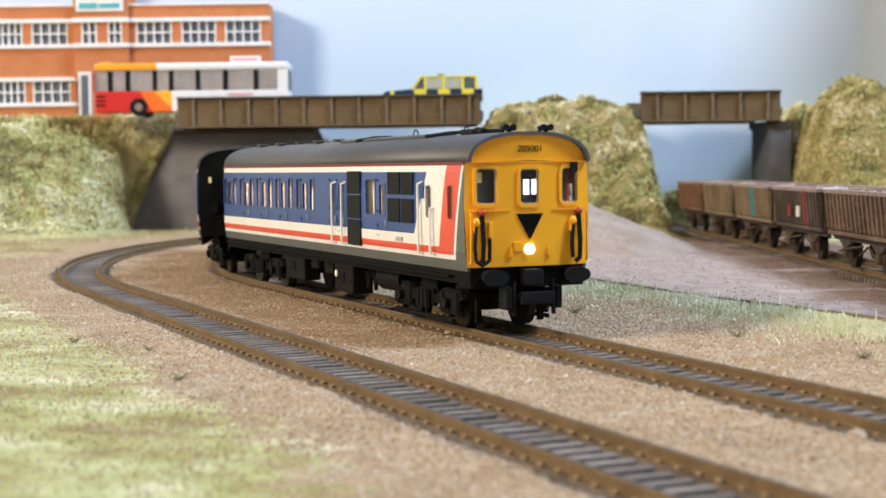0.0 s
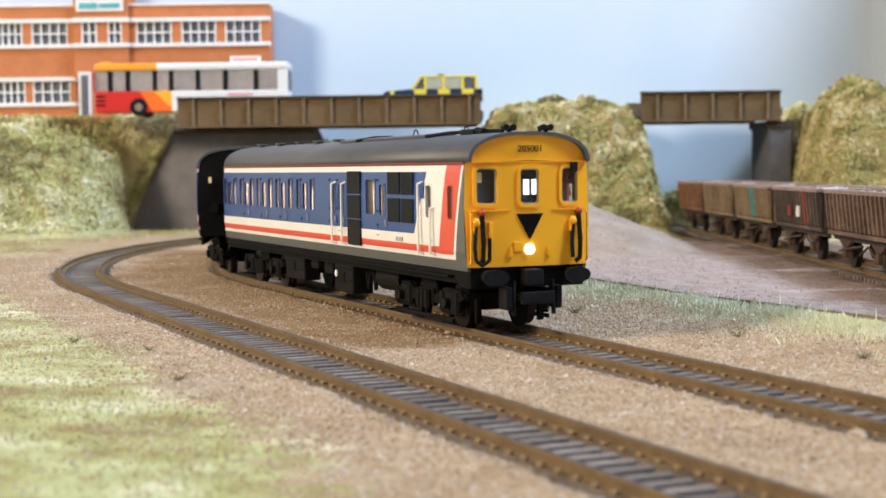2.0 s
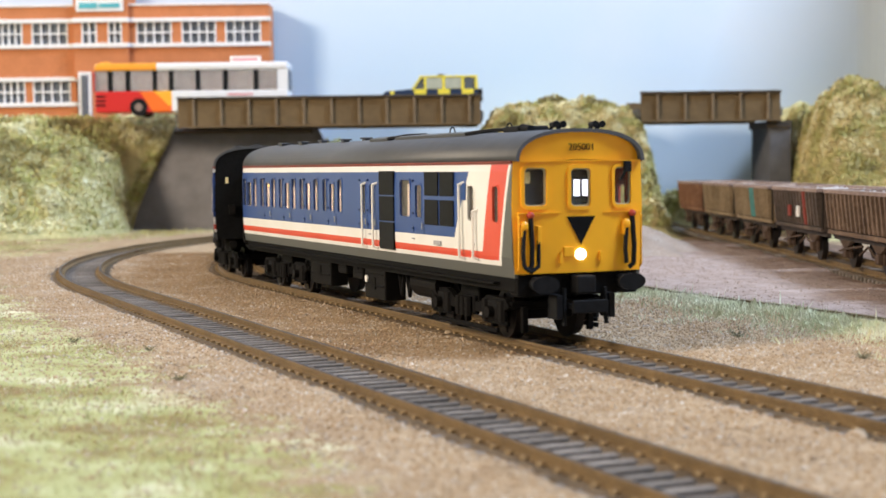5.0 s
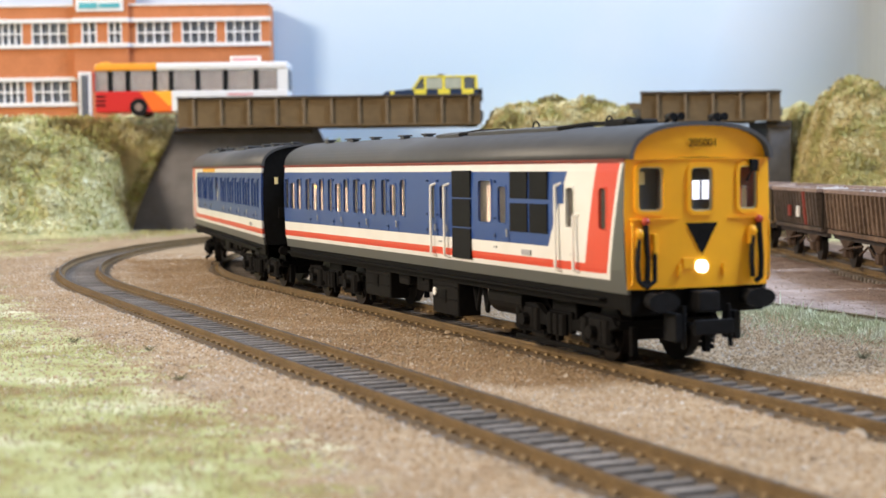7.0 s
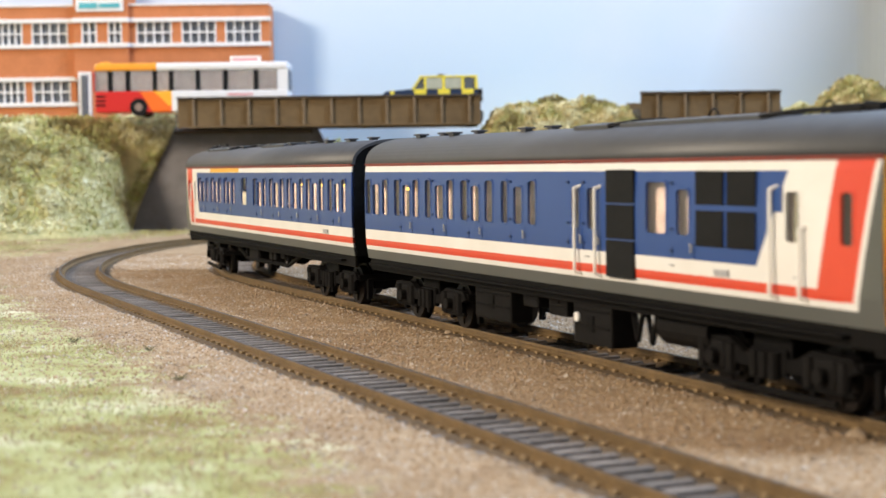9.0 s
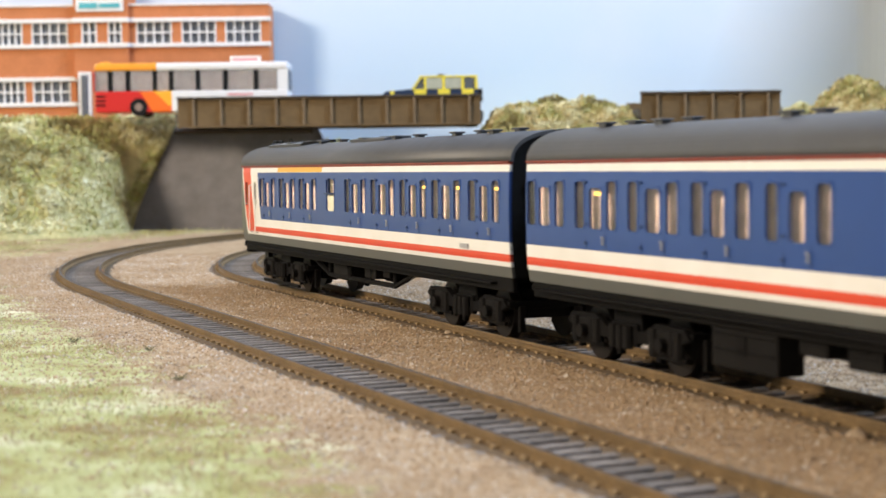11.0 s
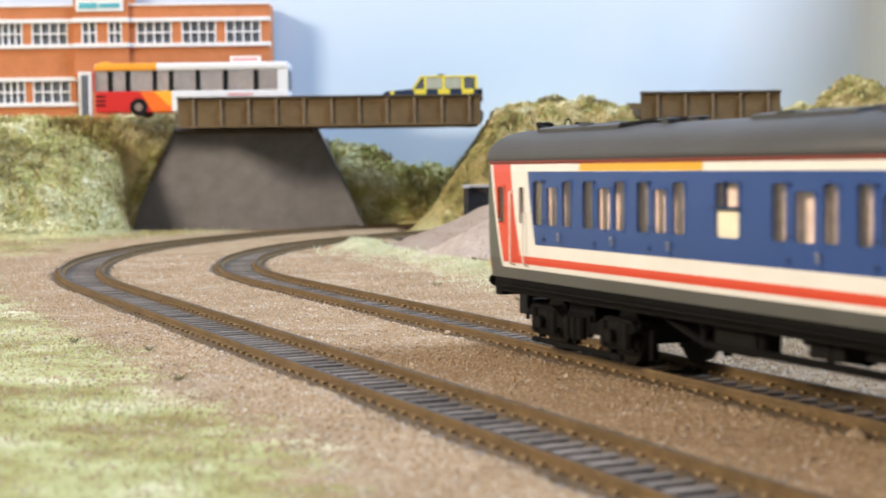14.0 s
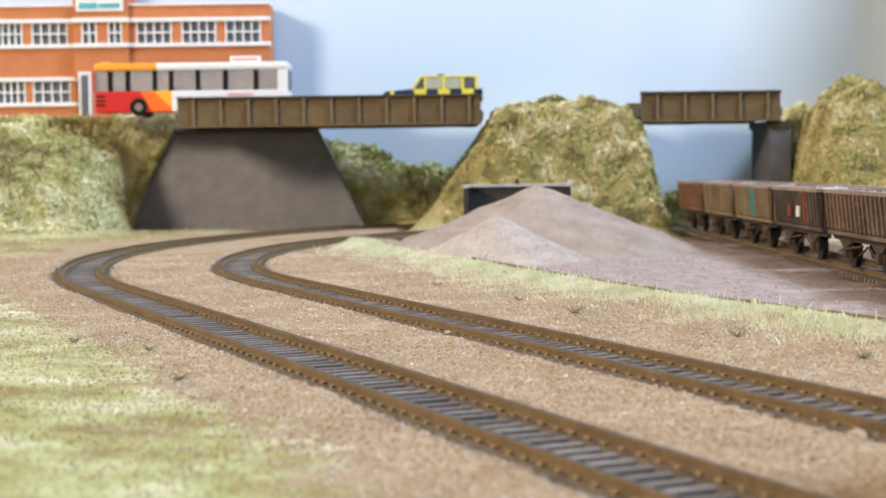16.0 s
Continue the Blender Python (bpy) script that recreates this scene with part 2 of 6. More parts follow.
def sky_material():
    n = Nodes("painted_sky", 0.75)
    x, y, z = n.axes()
    tall = n.math("DIVIDE", n.math("SUBTRACT", z, 0.03), 0.2)
    sky = n.ramp(tall, [(0.0, (0.62, 0.72, 0.84)), (0.45, (0.55, 0.70, 0.88)), (1.0, (0.66, 0.76, 0.90))])
    cloud = n.ramp(n.noise(6.0, 3, 0.5), [(0.42, (0.0,) * 3), (0.66, (1.0,) * 3)])
    out = n.mix(n.math("MULTIPLY", cloud, 0.6), sky, (0.70, 0.76, 0.86))
    # shade across the right of the board, mixed into the sky as grey
    right_shade = n.math("MINIMUM", n.math("MAXIMUM", n.math("MULTIPLY", n.math("SUBTRACT", n.math("SUBTRACT", x, n.math("MULTIPLY", z, 0.35)), 0.17), 9.0), 0.0), 1.0)
    out = n.mix(n.math("MULTIPLY", right_shade, 0.85), out, (0.36, 0.39, 0.42))
    n.bump(n.noise(900, 2), 0.15, 0.0005)
    return n.base(out)


BACK = 1.250


def build_backdrop():
    bm = bmesh.new()
    # a straight board, a tight corner, and a wing that comes forward
    pts = [(-1.6, BACK), (0.33, BACK)]
    for i in range(9):
        a = radians(90 - 9 * i)
        pts.append((0.33 + 0.035 * math.cos(a), BACK - 0.035 + 0.035 * math.sin(a)))
    x, y = pts[-1]
    pts += [(x + 0.5, y - 0.42), (x + 1.0, y - 0.95)]
    def ring(off):
        return [(bm.verts.new((x + off * 0.4, y + off, -0.05)), bm.verts.new((x + off * 0.4, y + off, 0.34))) for x, y in pts]
    near, away = ring(0.0), ring(0.008)
    for i in range(len(pts) - 1):
        bm.faces.new((near[i][0], near[i + 1][0], near[i + 1][1], near[i][1]))
        bm.faces.new((away[i + 1][0], away[i][0], away[i][1], away[i + 1][1]))
        bm.faces.new((near[i][1], near[i + 1][1], away[i + 1][1], away[i][1]))
    tagged(part("backdrop", bm, sky_material(), smooth=False), "pale blue hand-painted sky board with soft clouds, shade coloured in at right", "backdrop", kind="structure")


COS, SIN = math.cos(HEAD), math.sin(HEAD)
T2P = line_at(0.0)[0]


def across(x, y):
    """How far a place lies to the right of the inner track's straight, seen along its way to the camera (minus: left)."""
    return (x - T2P.x) * -SIN + (y - T2P.y) * COS


def to_line(x, y, radius):
    """Distance from a track's centre line."""
    p, h, bend = LINES[radius]
    c = bend_centre(radius)
    d = np.hypot(x - c.x, y - c.y)
    along = (x - p.x) * math.cos(h) + (y - p.y) * math.sin(h)
    off = (y - p.y) * math.cos(h) - (x - p.x) * math.sin(h)
    return np.where(along < bend, np.abs(d - radius), np.abs(off))


EDGE = [(-0.034, 0.893), (-0.026, 0.856), (0.004, 0.768), (0.029, 0.678), (0.048, 0.612), (0.065, 0.563), (0.086, 0.504), (0.105, 0.464), (0.122, 0.423), (0.148, 0.36), (0.175, 0.29)]


def edge_off(x, y):
    """Distance to the right of the buried siding rail."""
    ex = np.interp(-y, [-p[1] for p in EDGE], [p[0] for p in EDGE])
    return (x - ex) * 0.9


def ground_height(x, y):
    z = GZ + 0.0003 * wave(x, y, 1, 30, 3) + 0.00015 * wave(x, y, 2, 200, 2)
    d1, d2 = to_line(x, y, R_OUTER), to_line(x, y, R_INNER)
    d = np.minimum(d1, d2)
    a = across(x, y)
    # shoulders of ballast beside the sleepers, the rest a little lower
    z = z + 0.0010 + 0.0005 * np.exp(-((d - 0.0165) / 0.004) ** 2) - 0.0018 * np.clip((0.0130 - d) / 0.002, 0, 1)
    # the meadow before the outer track swells
    far = np.clip((-a - 0.067 - 0.03) / 0.08, 0, 1)
    z = z + far * (0.002 + 0.002 * wave(x, y, 3, 22, 3)) * (d1 > 0.03)
    # grassy ridge along the siding
    e = edge_off(x, y)
    z = z + (0.0026 + 0.001 * wave(x, y, 4, 60, 2)) * np.exp(-((e + 0.013) / 0.009) ** 2) * (y < 0.95) * (d2 > 0.02)
    # sunken yard
    z = z - 0.0045 * np.clip(e / 0.01, 0, 1)
    return z


def ground_material():
    n = Nodes("sandy_ground", 0.95)
    x, y, z = n.axes()
    # left of the outer track the sand turns to meadow
    off = n.math("ADD", n.math("MULTIPLY", n.math("SUBTRACT", x, T2P.x), -SIN), n.math("MULTIPLY", n.math("SUBTRACT", y, T2P.y), COS))
    fine = n.noise(900, 4, 0.7)
    mid = n.noise(120, 4, 0.6)
    wide = n.noise(14, 4, 0.6)
    sand = n.ramp(n.math("ADD", n.math("MULTIPLY", fine, 0.6), n.math("MULTIPLY", mid, 0.4)), [(0.28, (0.25, 0.16, 0.085)), (0.5, (0.41, 0.295, 0.18)), (0.72, (0.55, 0.425, 0.30))])
    soft = n.noise(26, 3, 0.5)
    tone = n.math("ADD", n.math("MULTIPLY", fine, 0.15), n.math("ADD", n.math("MULTIPLY", n.noise(75, 4, 0.6), 0.35), n.math("MULTIPLY", soft, 0.50)))
    grass = n.ramp(tone, [(0.40, (0.24, 0.17, 0.07)), (0.46, (0.34, 0.31, 0.115)), (0.53, (0.46, 0.46, 0.22)), (0.64, (0.68, 0.63, 0.43))])
    left = n.math("SUBTRACT", n.math("MULTIPLY", off, -1.0), 0.067 + 0.034)
    how = n.math("ADD", n.math("MULTIPLY", left, 70.0), n.math("ADD", n.math("MULTIPLY", n.math("SUBTRACT", wide, 0.47), 4.0), n.math("MULTIPLY", n.math("SUBTRACT", mid, 0.45), 4.0)))
    mask = n.math("MINIMUM", n.math("MAXIMUM", how, 0.0), 1.0)
    stain = n.ramp(n.noise(34, 4, 0.65), [(0.50, (0.0,) * 3), (0.70, (0.75,) * 3)])
    sand = n.mix(stain, sand, (0.27, 0.17, 0.09))
    n.bump(fine, 0.7, 0.0008)
    return n.base(n.mix(mask, sand, grass))


def build_ground():
    xs, ys = np.arange(-1.3, 1.3001, 0.0065), np.arange(-0.25, BACK + 0.05, 0.0065)
    xs = np.unique(np.concatenate([xs, np.arange(-0.3, 0.3, 0.0026)]))
    ys = np.unique(np.concatenate([ys, np.arange(0.1, 0.9, 0.0032)]))
    X, Y = np.meshgrid(xs, ys)
    Z = ground_height(X, Y)
    w, h = len(xs), len(ys)
    i = np.arange(w * h).reshape(h, w)
    faces = np.stack([i[:-1, :-1], i[:-1, 1:], i[1:, 1:], i[1:, :-1]], -1).reshape(-1, 4)
    ob = sheet_mesh("ground", np.stack([X, Y, Z], -1).reshape(-1, 3), faces, ground_material())
    tagged(ob, "sandy scenic ground with a patchy pale meadow", "ground", kind="structure")


# ---- tracks ----


def sleeper_mesh():
    bm = bmesh.new()
    box(bm, -0.00125, 0.00125, -0.0150, 0.0150, -0.0046, -0.0025, 0.0002)
    for s in (-1, 1):
        for k in (-1, 1):
            box(bm, -0.0007, 0.0007, s * 0.0087 + k * 0.0013 - 0.0006, s * 0.0087 + k * 0.0013 + 0.0006, -0.0026, -0.0016, 0.0002, 1)
    me = bpy.data.meshes.new("sleeper")
    bm.to_mesh(me)
    bm.free()
    me.materials.append(M["sleeper"])
    me.materials.append(M["chair"])
    return me


SLEEPER = sleeper_mesh()
RAIL = [(-0.0010, -0.0024), (0.0010, -0.0024), (0.0010, -0.0020), (0.0003, -0.0016), (0.0003, -0.0009), (0.0005, -0.0007), (0.00045, 0.0), (-0.00045, 0.0), (-0.0005, -0.0007), (-0.0003, -0.0009), (-0.0003, -0.0016), (-0.0010, -0.0020)]


def build_track(name, label, rows, s_rows):
    track = thing(name, label, "railway track", kind="structure")
    for side in (-1, 1):
        bm = bmesh.new()
        sweep(bm, [(p, n) for p, n, h in rows], [(side * 0.0087 + a, u) for a, u in RAIL])
        ob = part("rail", bm, [M["rail"], M["railhead"]], track)
        for f in ob.data.polygons:
            if f.normal.z > 0.9 and f.center.z > -0.0003:
                f.material_index = 1
    bm = bmesh.new()
    sweep(bm, [(p, n) for p, n, h in rows], [(-0.0125, -0.0050), (0.0125, -0.0050), (0.0128, -0.0028), (0.0108, -0.0021), (0.0068, -0.0021), (0.0055, -0.0034), (-0.0055, -0.0034), (-0.0068, -0.0021), (-0.0108, -0.0021), (-0.0128, -0.0028)])
    part("bed", bm, M["bed"], track, "dark brown dirty ballast between the rails", smooth=True)
    rng = random.Random(5)
    for p, n, h in s_rows:
        ob = new("sleeper", SLEEPER)
        ob.parent = track
        ob.location = (p[0], p[1], rng.uniform(-0.00015, 0.0001))
        ob.rotation_euler = (0, 0, h + rng.uniform(-0.025, 0.025))
    return track


def build_tracks():
    build_track("outer_track", "weathered brown rails on dark sleepers bending behind", line_rows(-0.90, 0.36, 0.006, R_OUTER), line_rows(-0.66, 0.36, 0.0056, R_OUTER))
    build_track("inner_track", "weathered brown rails on dark sleepers under the train", line_rows(-0.76, 0.50, 0.006, R_INNER), line_rows(-0.62, 0.50, 0.0056, R_INNER))
    rows = [((0.182, 1.16 - 0.02 * i), (1, 0), -math.pi / 2) for i in range(48)]
    build_track("siding_track", "dark rails of the wagon siding half buried", rows, [((0.182, 1.12 - 0.0056 * i), (1, 0), -math.pi / 2) for i in range(138)])
    # the rail edge of a filled siding
    bm = bmesh.new()
    path = []
    for (x0, y0), (x1, y1) in zip(EDGE[:-1], EDGE[1:]):
        d = Vector((x1 - x0, y1 - y0)).normalized()
        path.append(((x0, y0), (-d.y, d.x)))
    sweep(bm, path, [(-0.0008, -0.006), (0.0008, -0.006), (0.0010, GZ + 0.0042), (-0.0010, GZ + 0.0042)])
    tagged(part("buried_rail", bm, M["rail"]), "thin brown rail buried in the sandy yard edge", "rail")


# ---- bridges and embankments ----


def build_girder(name, x0, x1, y, ribs, label):
    g = thing(name, label, "bridge")
    z0, z1 = 0.0743, 0.0955
    part("web", box(bmesh.new(), x0, x1, y, y + 0.003, z0 + 0.001, z1 - 0.001), M["girder"], g)
    part("top_flange", box(bmesh.new(), x0 - 0.0005, x1 + 0.0005, y - 0.0025, y + 0.005, z1 - 0.001, z1 + 0.0006, 0.0003), M["girder_cap"], g)
    part("bottom_flange", box(bmesh.new(), x0 - 0.0005, x1 + 0.0005, y - 0.0025, y + 0.005, z0 - 0.0004, z0 + 0.001, 0.0003), M["girder"], g)
    for i in range(ribs):
        x = x0 + 0.0118 + 0.01996 * i
        part("stiffener", box(bmesh.new(), x - 0.0007, x + 0.0007, y - 0.0022, y + 0.0005, z0 + 0.001, z1 - 0.001, 0.0002), M["rust"], g)
    part("back_web", box(bmesh.new(), x0, x1, y + 0.088, y + 0.091, z0, z1 - 0.004), M["girder"], g)
    part("deck", box(bmesh.new(), x0 - 0.002, x1 + 0.002, y + 0.003, y + 0.088, 0.0775, 0.084), M["road"], g, "grey road deck")
    return g


def build_bridges():
    build_girder("road_bridge", -0.191, 0.0285, 1.12, 11, "brown plate girder road bridge with stiffener ribs")
    build_girder("far_road_bridge", 0.1447, 0.2455, 1.12, 5, "brown plate girder bridge over the wagon siding")
    ab = thing("abutment", "grey painted bridge abutment with splayed wings", "abutment", kind="structure")
    bm = bmesh.new()
    front = [(-0.2425, 1.176, -0.006), (-0.0565, 1.176, -0.006), (-0.098, 1.204, 0.0775), (-0.209, 1.204, 0.0775)]
    back = [(-0.262, 1.27, -0.006), (-0.066, 1.27, -0.006), (-0.100, 1.27, 0.0775), (-0.223, 1.27, 0.0775)]
    a = [bm.verts.new(p) for p in front]
    b = [bm.verts.new(p) for p in back]
    bm.faces.new(a)
    bm.faces.new(b[::-1])
    for i in range(4):
        bm.faces.new((a[i], b[i], b[(i + 1) % 4], a[(i + 1) % 4]))
    bmesh.ops.recalc_face_normals(bm, faces=bm.faces)
    bmesh.ops.bevel(bm, geom=bm.edges[:], offset=0.0012, segments=2, affect="EDGES")
    part("wall", bm, M["concrete"], ab)
    part("bearing_shelf", box(bmesh.new(), -0.206, -0.100, 1.190, 1.22, 0.0710, 0.0742, 0.0005), M["girder_cap"], ab)
    pier = thing("bridge_pier", "blue-grey slab pier under the far bridge", "pier", kind="structure")
    part("slab", box(bmesh.new(), 0.2385, 0.2545, 1.125, 1.19, -0.006, 0.0738, 0.001), M["pier"], pier)
    part("cap", box(bmesh.new(), 0.2365, 0.2545, 1.1235, 1.19, 0.069, 0.0739, 0.0005), M["girder_cap"], pier)


def bank_mesh(name, label, x0, x1, y0, y1, height, material, step=0.006):
    """An earth bank: a sheet whose height is a function of x and y."""
    xs, ys = np.arange(x0, x1 + 1e-6, step), np.arange(y0, y1 + 1e-6, step)
    X, Y = np.meshgrid(xs, ys)
    Z = height(X, Y)
    w, h = len(xs), len(ys)
    i = np.arange(w * h).reshape(h, w)
    faces = np.stack([i[:-1, :-1], i[:-1, 1:], i[1:, 1:], i[1:, :-1]], -1).reshape(-1, 4)
    ob = sheet_mesh(name, np.stack([X, Y, Z], -1).reshape(-1, 3), faces, material)
    return tagged(ob, label, "embankment", kind="structure")


def smooth01(t):
    t = np.clip(t, 0, 1)
    return t * t * (3 - 2 * t)


def left_bank(x, y):
    # the face turns from near on the far left to lie level with the abutment
    u = x / np.maximum(y, 0.5)
    foot = np.interp(u, [-0.45, -0.287, -0.24, -0.2046], [0.98, 1.01, 1.05, 1.12])
    top = np.interp(u, [-0.45, -0.287, -0.24, -0.2046], [1.14, 1.16, 1.185, 1.208])
    t = smooth01((y - foot) / (top - foot))
    lump = wave(x, y, 5, 24, 3) * 0.013 + wave(x, y, 6, 110, 2) * 0.002
    z = GZ - 0.003 + t * (0.0805 + 0.003 - GZ) + lump * np.clip(4 * t, 0, 1) * np.clip((1.12 - y) / 0.05 + 0.15, 0.15, 1)
    low = GZ - 0.0015 + 0.003 * np.clip(wave(x, y, 7, 60, 2), 0, 1)
    z = np.maximum(z, np.where((y > foot - 0.14) & (y < 1.16), low * smooth01((y - foot + 0.14) / 0.03) + (GZ - 0.003) * (1 - smooth01((y - foot + 0.14) / 0.03)), GZ - 0.004))
    # open before the abutment, and rising again behind its sloping wing
    wing = -0.2425 + 0.0335 * (y - 1.176) / 0.028
    ease = np.where((y > 1.176) & (x < wing - 0.002), 1.0, smooth01((-0.2035 - u) / 0.005))
    front = z * ease + (GZ - 0.004) * (1 - ease)
    behind = np.where(x < -0.2376 + 0.48 * 0.0865 - 0.004, z, GZ - 0.004)
    return np.where(y < 1.212, front, behind)


def mound(x, y):
    """The hill between the bridges."""
    lump = wave(x, y, 8, 34, 3) * 0.010 + wave(x, y, 9, 120, 2) * 0.002
    l = np.clip((x + 0.035) / 0.075, 0, 1) ** 1.5
    r = smooth01((0.166 - x) / 0.026)
    f = smooth01((y - 1.03) / 0.10)
    t = l * r * f
    return GZ - 0.004 + t * 0.087 + lump * np.clip(t * 3, 0, 1)


def right_mound(x, y):
    lump = wave(x, y, 11, 34, 3) * 0.010 + wave(x, y, 12, 120, 2) * 0.002
    l = smooth01((x - 0.246) / 0.022)
    f = smooth01((y - 0.98) / 0.09)
    t = l * f
    return GZ - 0.004 + t * (0.077 + 0.013 * smooth01((x - 0.25) / 0.03)) + lump * np.clip(t * 3, 0, 1)


def back_bank(x, y):
    """Bushes behind the bridge, between abutment and hill."""
    lump = wave(x, y, 14, 40, 3) * 0.007
    top = np.interp(x, [-0.11, -0.06, -0.02, 0.01, 0.03, 0.06, 0.145, 0.15, 0.24], [0.076, 0.064, 0.050, 0.041, 0.04, 0.04, 0.018, 0.024, 0.022])
    t = smooth01((y - 1.20) / 0.06)
    return GZ - 0.004 + t * (top + 0.004 - GZ) + lump * np.clip(t * 3, 0, 1)


FOLIAGE = [(0.42, 0.36, 0.14), (0.60, 0.52, 0.24), (0.72, 0.64, 0.36), (0.46, 0.46, 0.17), (0.82, 0.77, 0.52), (0.64, 0.49, 0.24), (0.54, 0.51, 0.22), (0.24, 0.20, 0.08)]
PALE = [(0.58, 0.57, 0.24), (0.82, 0.80, 0.50), (0.52, 0.54, 0.19), (0.90, 0.88, 0.64), (0.74, 0.67, 0.37), (0.50, 0.40, 0.17), (0.27, 0.23, 0.07)]


def clothe(name, label, rng, fn, x0, x1, y0, y1, count, size, mat, low=0.004, keep=None):
    """Clumps of foliage over a bank, one mesh."""
    X, Y = rng.uniform(x0, x1, count), rng.uniform(y0, y1, count)
    Z = fn(X, Y)
    ok = Z > GZ + low
    if keep is not None:
        ok &= keep(X, Y)
    X, Y, Z = X[ok], Y[ok], Z[ok]
    tuft = np.clip(wave(X, Y, 21, 150, 2), -0.3, 1)
    Z = Z + rng.uniform(-0.001, 0.0035, len(X)) + 0.003 * tuft
    S = size * rng.uniform(0.5, 1.5, len(X))
    ob = scatter(name, LEAF, np.stack([X, Y, Z], -1), S, mat, rng, lean=1.2)
    return tagged(ob, label, "foliage", kind="stuff")


def build_banks():
    earth = mottled("bank_earth", (0.50, 0.45, 0.22), 0.95, 0.4, 160, 0, 0.002)
    m1 = by_island("dry_scrub", FOLIAGE, 0.9, 45, 0.22)
    m2 = by_island("pale_meadow_scrub", PALE, 0.9, 30, 0.2)
    rng = np.random.default_rng(3)
    bank_mesh("embankment", "tall grassy embankment below the factory", -0.7, -0.17, 0.72, 1.247, left_bank, earth)
    clothe("embankment_scrub", "pale green and straw scrub on the embankment", rng, left_bank, -0.48, -0.18, 0.76, 1.20, 120000, 0.0016, m2)
    n = 42000
    Z = rng.uniform(0.0, 0.086, n)
    X = -0.2425 + 0.0335 * Z / 0.0775 - np.abs(rng.normal(0.0, 0.022, n)) + 0.0010
    Y = 1.177 + 0.028 * Z / 0.0775 + rng.normal(0.0, 0.003, n) - 0.25 * np.maximum(0, -0.230 - X)
    tagged(scatter("wing_scrub", LEAF, np.stack([X, Y, Z], -1), 0.0017 * rng.uniform(0.5, 1.5, n), m2, rng, lean=1.2), "pale scrub beside the abutment wing", "foliage", kind="stuff")
    bank_mesh("hill", "steep scrub-covered hill between two bridges", -0.03, 0.19, 0.99, 1.247, mound, earth, 0.004)
    clothe("hill_scrub", "olive and straw coloured scrub on the hill", rng, mound, 0.0, 0.17, 1.0, 1.22, 120000, 0.0014, m1)
    bank_mesh("side_hill", "scrub-covered hill beside the far bridge", 0.21, 0.8, 0.95, 1.30, right_mound, earth, 0.005)
    clothe("side_hill_scrub", "olive scrub on the side hill", rng, right_mound, 0.23, 0.42, 0.97, 1.2, 120000, 0.0014, m1)
    bank_mesh("back_bank", "low bushy bank behind the road bridge", -0.13, 0.26, 1.19, 1.247, back_bank, earth, 0.005)
    clothe("back_bank_scrub", "green and ochre bushes behind the bridge", rng, back_bank, -0.10, 0.25, 1.19, 1.245, 50000, 0.0021, m2)


def build_twigs():
    """Dark dry twigs standing out of the scrub on the hills."""
    rng = np.random.default_rng(29)
    rows = []
    for fn, x0, x1, y0, y1, count in ((mound, 0.01, 0.165, 1.02, 1.15, 90), (right_mound, 0.25, 0.36, 1.0, 1.1, 60), (left_bank, -0.33, -0.21, 0.95, 1.17, 70)):
        X, Y = rng.uniform(x0, x1, count), rng.uniform(y0, y1, count)
        Z = fn(X, Y)
        for x, y, z in zip(X, Y, Z):
            if z > 0.012:
                k = int(rng.integers(5, 16))
                rows.append(np.array([x, y, z + 0.0025]) + rng.normal(0, 1, (k, 3)) * np.array([0.0022, 0.0022, 0.0016]))
    places = np.concatenate(rows)
    ob = scatter("dry_twigs", LEAF, places, rng.uniform(0.0008, 0.0018, len(places)), M["twig"], rng, lean=1.2)
    tagged(ob, "dark dry twigs among the scrub on the hills", "foliage", kind="stuff")


def heap_material():
    n = Nodes("crushed_stone", 0.95)
    fine, mid = n.noise(1400, 4, 0.7), n.noise(60, 3)
    n.bump(fine, 0.8, 0.0008)
    return n.base(n.ramp(n.math("ADD", n.math("MULTIPLY", fine, 0.55), n.math("MULTIPLY", mid, 0.45)), [(0.3, (0.25, 0.18, 0.135)), (0.5, (0.37, 0.285, 0.225)), (0.7, (0.48, 0.40, 0.335))]))


def cone(x, y, cx, cy, r, h):
    d = np.hypot(x - cx, y - cy) / r * (1 + 0.06 * wave(x, y, 31, 45, 2))
    return h * (np.sqrt((1.05 - np.clip(d, 0, 1.05)) ** 2 + 0.012) - 0.11) / 0.95


def heap(x, y):
    return GZ - 0.0015 + cone(x, y, 0.052, 0.845, 0.098, 0.0385) + 0.0006 * wave(x, y, 33, 240, 2)


def small_heap(x, y):
    return GZ - 0.0020 + cone(x, y, 0.0275, 0.764, 0.052, 0.0255) + 0.0005 * wave(x, y, 34, 260, 2)


def yard(x, y):
    e = edge_off(x, y)
    t = smooth01(e / 0.012) * smooth01((0.230 - x) / 0.02) * smooth01((1.0 - y) / 0.1)
    rail = np.clip((np.abs(x - 0.182) - 0.010) / 0.006, 0, 1)
    return GZ - 0.003 + t * (0.0022 + 0.0015 * rail + 0.0010 * wave(x, y, 41, 30, 3) + 0.0006 * wave(x, y, 42, 110, 2))


